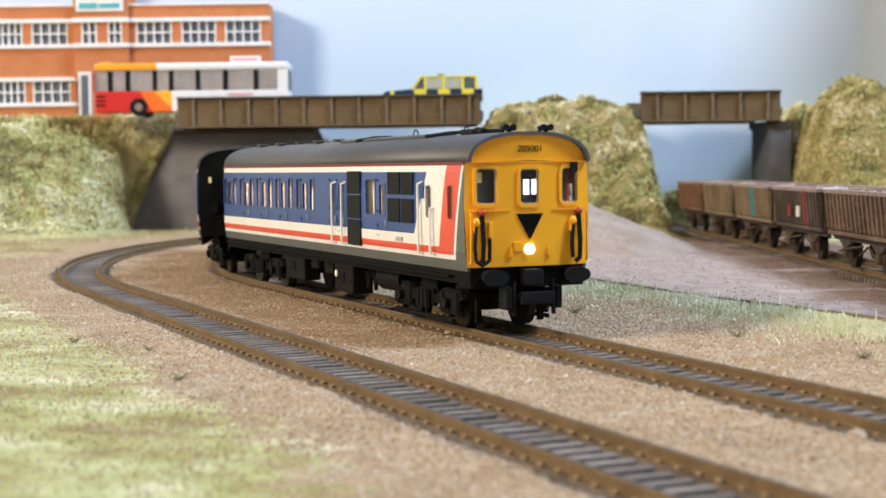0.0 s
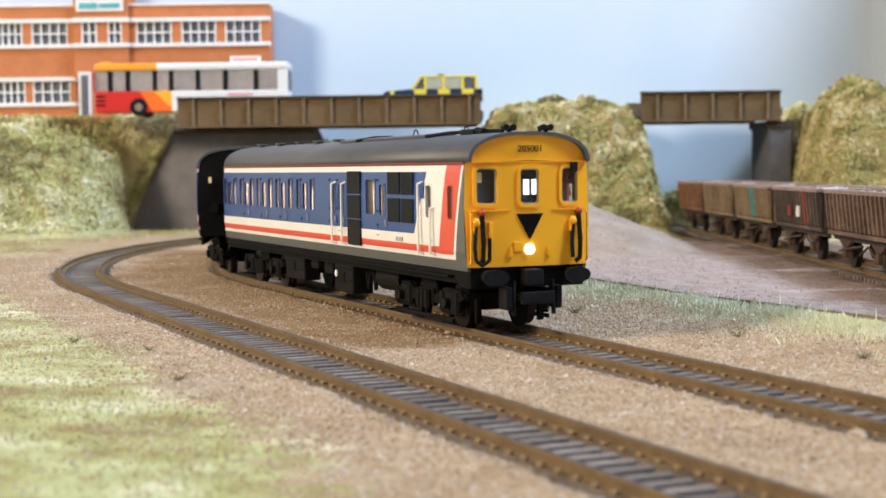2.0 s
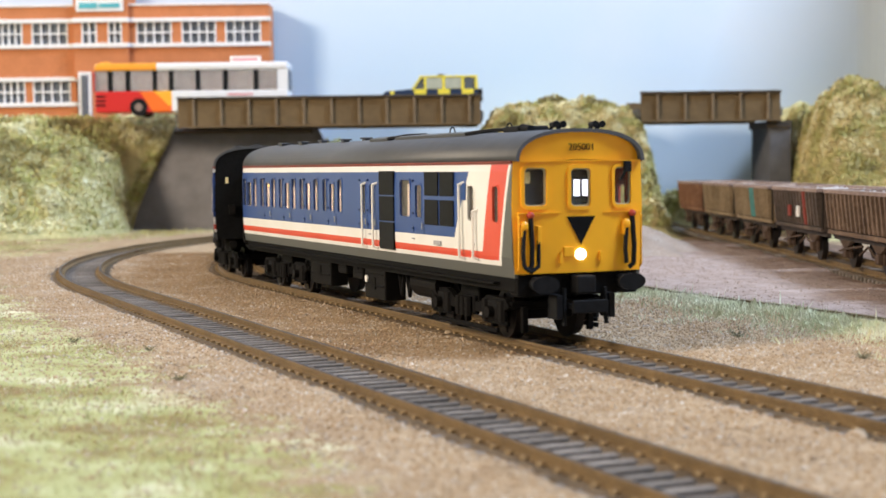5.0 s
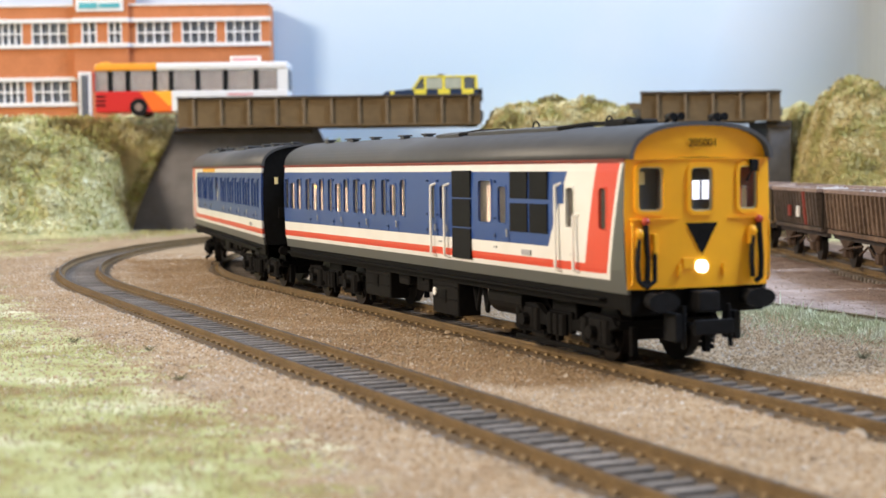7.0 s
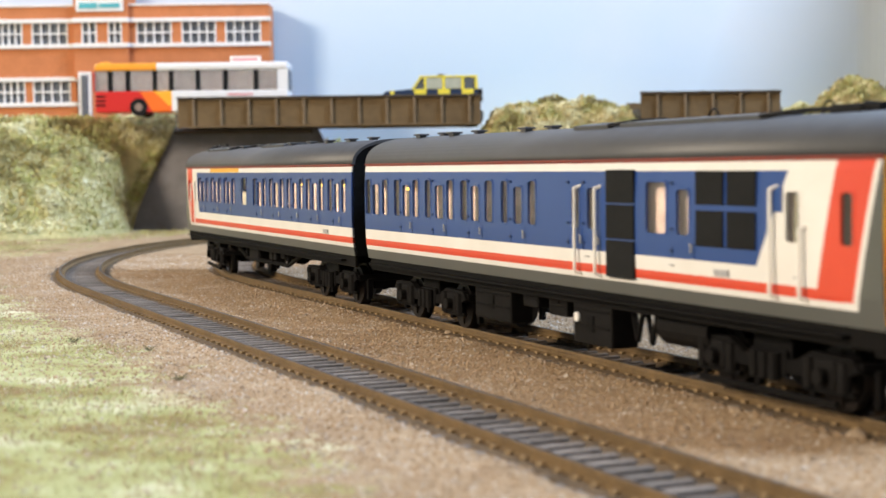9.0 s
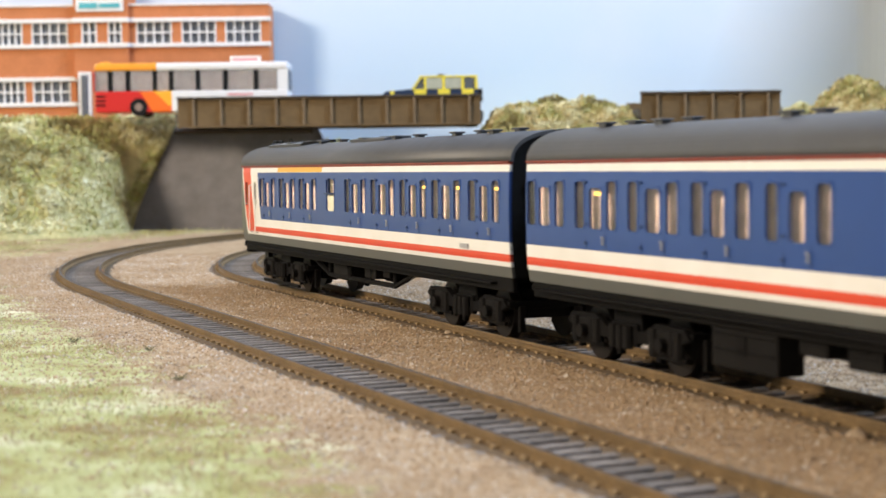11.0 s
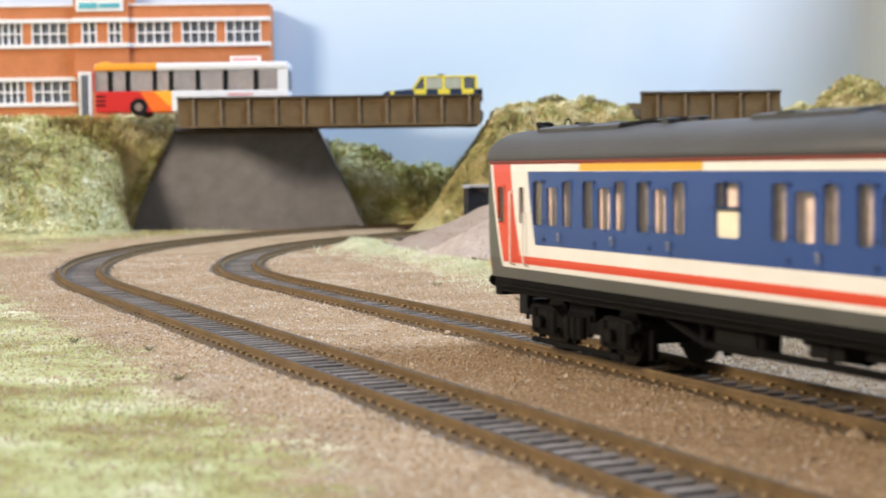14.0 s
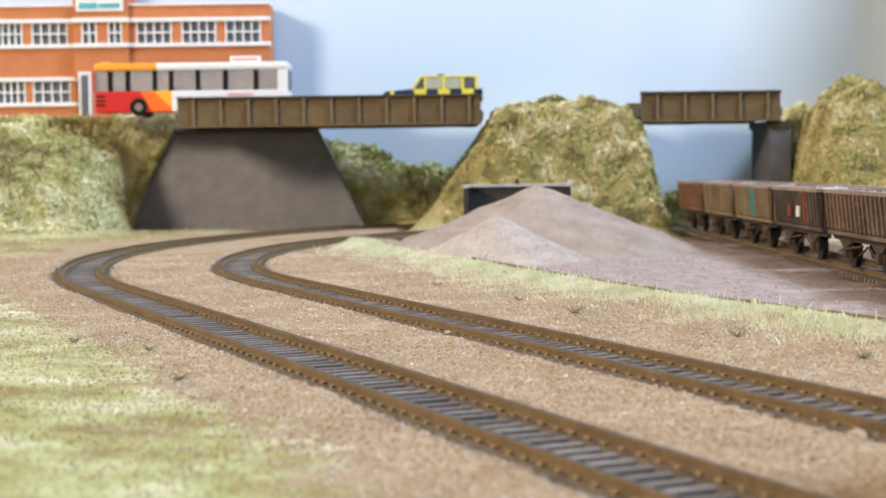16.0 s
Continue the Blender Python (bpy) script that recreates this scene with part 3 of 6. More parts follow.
def yard_material():
    """Pinkish dust that turns to brown soil beside the wagons."""
    n = Nodes("yard_dust", 0.95)
    x, y, z = n.axes()
    fine, mid, wide = n.noise(900, 4, 0.7), n.noise(130, 4, 0.6), n.noise(24, 5, 0.65)
    both = n.math("ADD", n.math("MULTIPLY", fine, 0.5), n.math("MULTIPLY", mid, 0.5))
    pink = n.ramp(both, [(0.32, (0.22, 0.16, 0.135)), (0.5, (0.34, 0.262, 0.228)), (0.68, (0.43, 0.35, 0.315))])
    soil = n.ramp(both, [(0.32, (0.09, 0.055, 0.036)), (0.5, (0.20, 0.125, 0.085)), (0.68, (0.29, 0.20, 0.145))])
    near = n.math("ADD", n.math("MULTIPLY", n.math("SUBTRACT", x, 0.122), 18.0), n.math("MULTIPLY", n.math("SUBTRACT", wide, 0.5), 2.6))
    mask = n.math("MINIMUM", n.math("MAXIMUM", near, 0.0), 1.0)
    n.bump(mid, 0.8, 0.0015)
    return n.base(n.mix(mask, pink, soil))


def build_yard():
    m = heap_material()
    dust = yard_material()
    bank = bank_mesh("stone_yard", "pinkish trodden stone dust yard beside the wagons", -0.04, 0.240, 0.28, 1.02, yard, dust, 0.003)
    tagged(bank, category="yard")
    ob = bank_mesh("stone_heap", "large heap of pinkish crushed stone before the bay", -0.05, 0.17, 0.735, 0.96, heap, m, 0.0025)
    tagged(ob, category="stone heap", group="stone heaps", kind="thing")
    pale = mottled("pale_crushed_stone", (0.43, 0.345, 0.285), 0.95, 0.28, 900, 0, 0.0008)
    ob = bank_mesh("stone_heap", "smaller paler heap of crushed stone", -0.026, 0.081, 0.708, 0.816, small_heap, pale, 0.002)
    tagged(ob, category="stone heap", group="stone heaps", kind="thing")
    rng = np.random.default_rng(23)
    n = 9000
    X, Y = rng.uniform(-0.04, 0.16, n), rng.uniform(0.40, 0.94, n)
    Z = np.maximum(np.maximum(heap(X, Y), small_heap(X, Y)), yard(X, Y))
    ok = (edge_off(X, Y) > 0.004) & (Z > GZ - 0.002)
    bits = by_island("crushed_bits", [(0.40, 0.32, 0.28), (0.28, 0.21, 0.17), (0.34, 0.26, 0.22), (0.18, 0.13, 0.10)], 0.95, 60, 0.7)
    tagged(scatter("crushed_stone", OCTA, np.stack([X, Y, Z], -1)[ok], rng.uniform(0.0002, 0.0006, int(ok.sum())), bits, rng), "loose crushed stone bits on heap and yard", "gravel", kind="stuff")
    bay = thing("stone_bay", "dark timber retaining bay behind the stone heap", "retaining wall")
    part("back_wall", box(bmesh.new(), 0.0125, 0.0765, 0.918, 0.922, -0.006, 0.0312, 0.0003), M["bay"], bay)
    part("side_wall", box(bmesh.new(), 0.0125, 0.0150, 0.885, 0.918, -0.006, 0.0312, 0.0003), M["bay"], bay)
    part("coping", box(bmesh.new(), 0.0118, 0.0775, 0.9165, 0.9235, 0.0312, 0.0327, 0.0003), M["coping"], bay)
    part("side_coping", box(bmesh.new(), 0.0118, 0.0158, 0.884, 0.9165, 0.0312, 0.0327, 0.0003), M["coping"], bay)
    part("post", box(bmesh.new(), 0.0440, 0.0460, 0.9225, 0.9245, -0.006, 0.0360, 0.0003), M["bay"], bay)

# ---- the train ----
HALF = 0.120
NOSE_S = [(0.0, -0.0015), (2.85, -0.0015), (3.1, -0.0007), (3.3, 0.0008), (3.5, 0.0029), (4.0, 0.0092), (5.2, 0.0310), (6.5, 0.0637), (7.0, 0.0812), (7.5, 0.0992), (8.0, 0.1199), (8.5, 0.1408), (9.0, 0.1640), (10.2, 0.2260),
          (11.5, 0.3075), (12.0, 0.3448), (12.5, 0.3805), (13.0, 0.4208), (13.5, 0.4598), (14.0, 0.5034), (14.5, 0.5453), (15.0, 0.5917), (15.5, 0.6361), (16.0, 0.6830)]


def nose_at(t):
    """How far the front of the train has come along the inner track."""
    k = max(i for i, (a, s) in enumerate(NOSE_S[:-1]) if a <= t + 1e-9)
    (t0, s0), (t1, s1) = NOSE_S[k], NOSE_S[k + 1]

    def slope(i):
        if i <= 1:
            return 0.0
        if i >= len(NOSE_S) - 1:
            i = len(NOSE_S) - 2
        (a, p), (b, q) = NOSE_S[i - 1], NOSE_S[i + 1]
        return (q - p) / (b - a)

    d, u = t1 - t0, (t - t0) / (t1 - t0)
    m0, m1 = slope(k) * d, slope(k + 1) * d
    return (2 * u ** 3 - 3 * u ** 2 + 1) * s0 + (u ** 3 - 2 * u ** 2 + u) * m0 + (3 * u ** 2 - 2 * u ** 3) * s1 + (u ** 3 - u ** 2) * m1


BOGIE_X = 0.082


def car_pose(mid):
    """The pose of a car whose middle is at mid along the line: its two bogies stand on the rails."""
    a, _ = line_at(mid - BOGIE_X)
    b, _ = line_at(mid + BOGIE_X)
    h = math.atan2(b.y - a.y, b.x - a.x)
    c = (a + b) / 2
    return Matrix.Translation((c.x, c.y, 0)) @ Matrix.Rotation(h, 4, "Z"), h


SECTION = [(0.0171, 0.0166), (0.0178, 0.0215), (0.0180, 0.028), (0.0180, 0.036), (0.0178, 0.0424), (0.0175, 0.0448)]


def half_width(z):
    return float(np.interp(z, [p[1] for p in SECTION], [p[0] for p in SECTION]))


def roof_outline(n=22, grow=0.0, z0=0.0448):
    """The roof's arc as (y, z) from one gutter to the other."""
    out = []
    for i in range(n + 1):
        a = math.pi * i / n
        c, s = math.cos(a), math.sin(a)
        out.append(((0.0176 + grow) * math.copysign(abs(c) ** 0.82, c), z0 + (0.0079 + grow) * s ** 0.86))
    return out


def livery(name, tail):
    """Blue, white and red bands, painted by height and place along the car."""
    n = Nodes(name, 0.32)
    x, y, z = n.axes()
    if tail:
        x = n.math("MULTIPLY", x, -1.0)
    white, blue, red, grey = (0.80, 0.785, 0.775), (0.021, 0.064, 0.26), (0.68, 0.075, 0.035), (0.10, 0.105, 0.10)
    col = white
    b0, b1 = (0.0851, 0.0945) if not tail else (0.0945, 0.0985)
    edge = n.math("ADD", b0, n.math("MULTIPLY", n.math("SUBTRACT", z, 0.0255), (b1 - b0) / 0.017))
    col = n.mix(n.math("MULTIPLY", n.between(z, 0.0253, 0.0424), n.math("LESS_THAN", x, edge)), col, blue)
    slant = n.math("SUBTRACT", x, n.math("MULTIPLY", n.math("SUBTRACT", z, 0.0205), 0.245))
    col = n.mix(n.math("MULTIPLY", n.between(z, 0.0205, 0.0224), n.math("LESS_THAN", slant, 0.1095)), col, red)
    col = n.mix(n.math("MULTIPLY", n.math("GREATER_THAN", z, 0.0206), n.between(slant, 0.1022, 0.1122)), col, red)
    col = n.mix(n.math("MAXIMUM", n.math("LESS_THAN", z, 0.0193), n.math("GREATER_THAN", slant, 0.1135)), col, grey)
    if tail:
        col = n.mix(n.math("MULTIPLY", n.between(z, 0.0425, 0.0442), n.between(x, 0.0229, 0.0728)), col, (0.80, 0.42, 0.012))
    col = n.mix(n.math("GREATER_THAN", z, 0.0441), col, (0.33, 0.05, 0.03))
    dust = n.ramp(n.noise(90, 4), [(0.3, (0.93, 0.92, 0.9)), (0.7, (1.0, 1.0, 1.0))])
    return n.base(n.mix(1.0, col, dust, "MULTIPLY"))


def side_panel(bm, sign, holes, depth=0.0008):
    """A car side: a curved sheet with window openings that have reveals."""
    xs = sorted({-HALF, HALF, *(h[0] for h in holes), *(h[1] for h in holes)})
    zs = sorted({*(p[1] for p in SECTION), *(h[2] for h in holes), *(h[3] for h in holes)})
    cache = {}

    def vert(x, z, inner):
        key = (round(x, 6), round(z, 6), inner)
        if key not in cache:
            cache[key] = bm.verts.new((x, sign * (half_width(z) - (depth if inner else 0)), z))
        return cache[key]

    def hole(i, k):
        x, z = (xs[i] + xs[i + 1]) / 2, (zs[k] + zs[k + 1]) / 2
        return any(h[0] < x < h[1] and h[2] < z < h[3] for h in holes)

    for i in range(len(xs) - 1):
        for k in range(len(zs) - 1):
            if hole(i, k):
                continue
            a, b, c, d = xs[i], xs[i + 1], zs[k], zs[k + 1]
            for inner in (False, True):
                bm.faces.new([vert(*p, inner) for p in ((a, c), (b, c), (b, d), (a, d))])
            for (di, dk, p, q) in ((-1, 0, (a, c), (a, d)), (1, 0, (b, c), (b, d)), (0, -1, (a, c), (b, c)), (0, 1, (a, d), (b, d))):
                ii, kk = i + di, k + dk
                if not (0 <= ii < len(xs) - 1 and 0 <= kk < len(zs) - 1) or hole(ii, kk):
                    bm.faces.new((vert(*p, False), vert(*q, False), vert(*q, True), vert(*p, True)))
    bmesh.ops.recalc_face_normals(bm, faces=bm.faces)
    return bm


MM = 0.001
A_WINDOWS = [(-119.5, -114.9, 0), (-113.5, -107.7, 1), (-105.4, -100.6, 0), (-95.6, -91.0, 0), (-88.9, -83.2, 1), (-81.3, -76.7, 0), (-72.2, -67.9, 0), (-65.1, -59.1, 1), (-57.1, -52.4, 0), (-47.9, -43.3, 0), (-41.2, -36.0, 1),
             (-32.8, -27.9, 0), (-23.2, -19.2, 0), (-16.2, -11.2, 1), (-8.3, -3.9, 0), (13.8, 17.6, 1), (21.0, 25.6, 1), (46.0, 54.2, 0), (57.7, 62.7, 1), (93.7, 98.0, 1), (109.0, 112.6, 1)]
B_WINDOWS = [(-95.4, -90.2, 0), (-88.3, -82.9, 1), (-80.6, -76.1, 0), (-71.0, -66.0, 0), (-64.1, -58.3, 1), (-57.0, -52.2, 0), (-47.5, -42.5, 0), (-40.9, -35.6, 1), (-33.6, -28.8, 0), (-18.4, -10.0, 2), (-0.3, 4.4, 0), (6.4, 12.6, 1),
             (14.5, 18.9, 0), (23.4, 27.9, 0), (30.0, 36.5, 1), (38.3, 43.0, 0), (47.3, 51.8, 0), (54.4, 60.2, 1), (62.6, 67.2, 0), (71.0, 76.1, 0), (77.9, 84.0, 1), (86.0, 90.6, 0), (95.5, 100.3, 0), (102.6, 107.9, 1), (110.1, 114.5, 0),
             (-103.0, -99.8, 1), (-115.0, -110.8, 1)]
W_LOW, W_TOP, W_DOOR = 0.0297, 0.0404, 0.0390
NOSE_WINDOWS = [(-15.0, -9.0, 33.8, 43.4), (-2.9, 2.9, 33.6, 43.2), (9.4, 14.6, 33.8, 43.4)]


def ring(bm, a0, a1, z0, z1, r, w, put):
    """A rounded rectangular frame: inner size given, w wide; put(a, z, level) places a point, level 0 outside and 1 inside."""
    def loop(g):
        pts = []
        for ca, cz, q in ((a1 - r, z1 - r, 0), (a0 + r, z1 - r, 1), (a0 + r, z0 + r, 2), (a1 - r, z0 + r, 3)):
            for k in range(5):
                t = math.pi / 2 * (q + k / 4)
                pts.append((ca + (r + g) * math.cos(t), cz + (r + g) * math.sin(t)))
        return pts
    inner, outer = loop(0.0), loop(w)
    rows = [[bm.verts.new(put(a, z, lv)) for a, z in pts] for pts, lv in ((inner, 1), (inner, 0), (outer, 0), (outer, 1))]
    n = len(inner)
    for p, q in ((0, 1), (1, 2), (2, 3)):
        for k in range(n):
            bm.faces.new((rows[p][k], rows[p][(k + 1) % n], rows[q][(k + 1) % n], rows[q][k]))
    bmesh.ops.recalc_face_normals(bm, faces=bm.faces)
    return bm


def cab_front(car, sign):
    """A yellow cab end at sign * HALF: the face with its windows, triangle, lamp, pipes, and buffers."""
    X = sign * HALF
    outline = [(y, z) for y, z in roof_outline(28, -0.0008)]
    zs = sorted({0.0176, 0.0448, *(MM * w[2] for w in NOSE_WINDOWS), *(MM * w[3] for w in NOSE_WINDOWS)})
    ys = sorted({*(MM * w[0] for w in NOSE_WINDOWS), *(MM * w[1] for w in NOSE_WINDOWS)})
    bm = bmesh.new()

    def v(y, z, d=0.0):
        # the face bows forward a little in the middle
        return bm.verts.new((X + sign * (0.0014 * (1 - (y / 0.018) ** 2) - d), y, z))

    for k in range(len(zs) - 1):
        z0, z1 = zs[k], zs[k + 1]
        row = [None, *ys, None]
        for i in range(len(row) - 1):
            zc = (z0 + z1) / 2
            def lim(j, z):
                return row[j] if row[j] is not None else (-half_width(z) if j == 0 else half_width(z))
            yc = (lim(i, zc) + lim(i + 1, zc)) / 2
            if any(MM * w[0] < yc < MM * w[1] and MM * w[2] < zc < MM * w[3] for w in NOSE_WINDOWS):
                continue
            n = 3
            for s in range(n):
                q = [lim(i, z) + (lim(i + 1, z) - lim(i, z)) * f for z in (z0, z1) for f in (s / n, (s + 1) / n)]
                bm.faces.new((v(q[0], z0), v(q[1], z0), v(q[3], z1), v(q[2], z1)))
    top = [v(y, z) for y, z in outline]
    centre = v(0, 0.0452)
    for a, b in zip(top[:-1], top[1:]):
        bm.faces.new((a, b, centre))
    bmesh.ops.remove_doubles(bm, verts=bm.verts, dist=0.00002)
    bmesh.ops.recalc_face_normals(bm, faces=bm.faces)
    if bm.faces[:][0].normal.x * sign < 0:
        bmesh.ops.reverse_faces(bm, faces=bm.faces)
    bmesh.ops.solidify(bm, geom=bm.faces[:], thickness=0.0009)
    face = part("cab_front", bm, M["cabyellow"], car, "bright yellow cab end")

    def at(y):
        return X + sign * 0.0014 * (1 - (y / 0.018) ** 2)

    for y0, y1, z0, z1 in NOSE_WINDOWS:
        y0, y1, z0, z1 = y0 * MM, y1 * MM, z0 * MM, z1 * MM
        x = at((y0 + y1) / 2)
        part("window_surround", ring(bmesh.new(), y0 + 0.0002, y1 - 0.0002, z0 + 0.0002, z1 - 0.0002, 0.0010, 0.0009, lambda a, z, lv: (at(a) + sign * (0.0004 - 0.0010 * lv), a, z)), M["cabyellow"], face)
        part("window_gasket", ring(bmesh.new(), y0 + 0.0005, y1 - 0.0005, z0 + 0.0005, z1 - 0.0005, 0.0009, 0.0004, lambda a, z, lv: (at(a) - sign * (0.0001 + 0.0006 * lv), a, z)), M["gasket"], face)
        g = part("pane", box(bmesh.new(), x - sign * 0.0009 - 0.0001, x - sign * 0.0009 + 0.0001, y0, y1, z0, z1), M["glass"], face)
        g.visible_shadow = False
    xm = at(0)
    bm = bmesh.new()
    t = [bm.verts.new((xm + sign * 0.0002, y * MM, z * MM)) for y, z in ((-3.9, 31.3), (3.9, 31.3), (0.0, 24.4))]
    bm.faces.new(t if sign > 0 else t[::-1])
    bmesh.ops.solidify(bm, geom=bm.faces[:], thickness=-0.0001)
    part("warning_triangle", bm, M["black"], face, "black downward triangle")
    part("headlight", rod(bmesh.new(), (xm - sign * 0.0005, -0.0002, 0.0221), (xm + sign * 0.0006, -0.0002, 0.0221), 0.00135, 20), M["lamp"] if sign > 0 else M["white"], face, "glowing round headlight" if sign > 0 else "")
    part("waist_rail", box(bmesh.new(), min(xm, xm - sign * 0.0012), max(xm, xm - sign * 0.0012) + 0.0001, -0.0166, -0.0055, 0.0321, 0.0324), M["cabyellow"], face)
    part("waist_rail", box(bmesh.new(), min(xm, xm - sign * 0.0012), max(xm, xm - sign * 0.0012) + 0.0001, 0.0065, 0.0166, 0.0321, 0.0324), M["cabyellow"], face)
    part("gutter_line", box(bmesh.new(), xm - 0.0012, xm - 0.0002 + 0.0004 * (sign > 0), -0.0165, 0.0165, 0.0447, 0.0450), M["cabyellow"], face)
    # brake pipes with cocks
    for s in (-1, 1):
        y = s * 0.0140
        x = at(y) + sign * 0.0008
        bm = bmesh.new()
        pipe(bm, [(x, y + 0.0004, 0.0312), (x + sign * 0.0006, y + 0.0006, 0.024), (x + sign * 0.001, y + 0.0002, 0.0195), (x + sign * 0.0008, y - 0.001, 0.0185)], 0.00062, 8)
        pipe(bm, [(x, y - 0.0012, 0.0295), (x + sign * 0.0008, y - 0.0020, 0.023), (x + sign * 0.001, y - 0.0018, 0.0195)], 0.00055, 8)
        if s < 0:
            pipe(bm, [(x + sign * 0.001, y - 0.0018, 0.0195), (x + sign * 0.0012, y, 0.0182), (x + sign * 0.001, y + 0.0020, 0.0195), (x, y + 0.0026, 0.0262)], 0.0005, 8)
        part("brake_pipe", bm, M["black"], face, "black rubber brake hoses")
        part("pipe_cock", ball(bmesh.new(), (x, y + 0.0004, 0.0318), 0.0010, 0.0010, 0.0009), M["orange_red"], face, "red pipe cock")
        bm = bmesh.new()
        ball(bm, (x, y - 0.0013, 0.0292), 0.0010, 0.0012, 0.0014)
        box(bm, x - 0.0006, x + 0.0006, y - 0.0024, y - 0.0012, 0.0265, 0.029, 0.0002)
        if s < 0:
            box(bm, x - 0.0006, x + 0.0006, y + 0.0021, y + 0.0032, 0.0248, 0.0292, 0.0002)
        part("pipe_bracket", bm, M["cabyellow"], face)
        part("corner_handrail", pipe(bmesh.new(), [(x - sign * 0.0004, s * 0.0168, 0.0186), (x + sign * 0.0002, s * 0.0168, 0.0194), (x + sign * 0.0002, s * 0.0168, 0.0312), (x - sign * 0.0004, s * 0.0168, 0.0318)], 0.00028), M["cabyellow"], face)
        for yy, zz in ((s * 0.0055, 0.0212),):
            part("lamp_iron", box(bmesh.new(), at(yy) - 0.0002, at(yy) + 0.0006, yy - 0.0004, yy + 0.0004, zz - 0.0012, zz + 0.0014, 0.0001), M["cabyellow"], face)
    part("socket_plate", box(bmesh.new(), at(0.0045) - 0.0002, at(0.0045) + 0.0005, -0.0060 + 0.0012, -0.0020, 0.0215, 0.0240, 0.0002), M["cabyellow"], face)
    # wiper on the second man's window
    x = at(0.0122) + sign * 0.0007
    bm = bmesh.new()
    pipe(bm, [(x, 0.0137, 0.0445), (x + sign * 0.0005, 0.0125, 0.0425), (x + sign * 0.0003, 0.0110, 0.0400)], 0.0003)
    box(bm, x - 0.0004, x + 0.0004, 0.0121, 0.0141, 0.0420, 0.0446, 0.0002)
    part("wiper", bm, M["black"], face)
    # buffers, beam and coupling
    bm = bmesh.new()
    box(bm, min(X, X - sign * 0.004), max(X, X - sign * 0.004), -0.0165, 0.0165, 0.0120, 0.0176, 0.0004)
    beam = part("buffer_beam", bm, M["underframe"], car)
    for s in (-1, 1):
        bm = bmesh.new()
        rod(bm, (X - sign * 0.001, s * 0.0118, 0.0152), (X + sign * 0.0050, s * 0.0118, 0.0152), 0.0017, 12)
        m = Matrix.Translation((X + sign * 0.0056, s * 0.0118, 0.0152)) @ Matrix.Rotation(radians(90), 4, "Y") @ Matrix.Diagonal((1, 1.75, 1, 1))
        bmesh.ops.create_cone(bm, cap_ends=True, segments=24, radius1=0.0021, radius2=0.0021, depth=0.0008, matrix=m)
        part("buffer", bm, M["black"], car)
    bm = bmesh.new()
    box(bm, min(X + sign * 0.0045, X - sign * 0.002), max(X + sign * 0.0045, X - sign * 0.002), -0.0026, 0.0026, 0.0125, 0.0170, 0.0005)
    box(bm, min(X + sign * 0.0065, X), max(X + sign * 0.0065, X), -0.0046, 0.0046, 0.0090, 0.0102, 0.0003)
    box(bm, min(X + sign * 0.0066, X + sign * 0.0054), max(X + sign * 0.0066, X + sign * 0.0054), -0.0048, 0.0048, 0.0080, 0.0112, 0.0003)
    part("coupling", bm, M["black"], car, "black tension-lock coupling")
    bm = bmesh.new()
    for s in (-1, 1):
        rod(bm, (X + sign * 0.003, s * 0.0055, 0.0140), (X + sign * 0.0035, s * 0.0058, 0.0050), 0.0006)
        box(bm, min(X + sign * 0.004, X - sign * 0.001), max(X + sign * 0.004, X - sign * 0.001), s * 0.0072 - 0.0008, s * 0.0072 + 0.0008, 0.0065, 0.0125, 0.0002)
    part("hose", bm, M["black"], car)
    # horns on the roof's front
    for y in (-0.0048, -0.0028, 0.0060, 0.0080):
        bm = bmesh.new()
        rod(bm, (X - sign * 0.005, y, 0.0526), (X - sign * 0.0035, y, 0.0536), 0.0005)
        rod(bm, (X - sign * 0.0048, y, 0.0538), (X - sign * 0.0018, y, 0.0538), 0.0005, 10, 0.0009)
        part("horn", bm, M["black"], car)
    return face


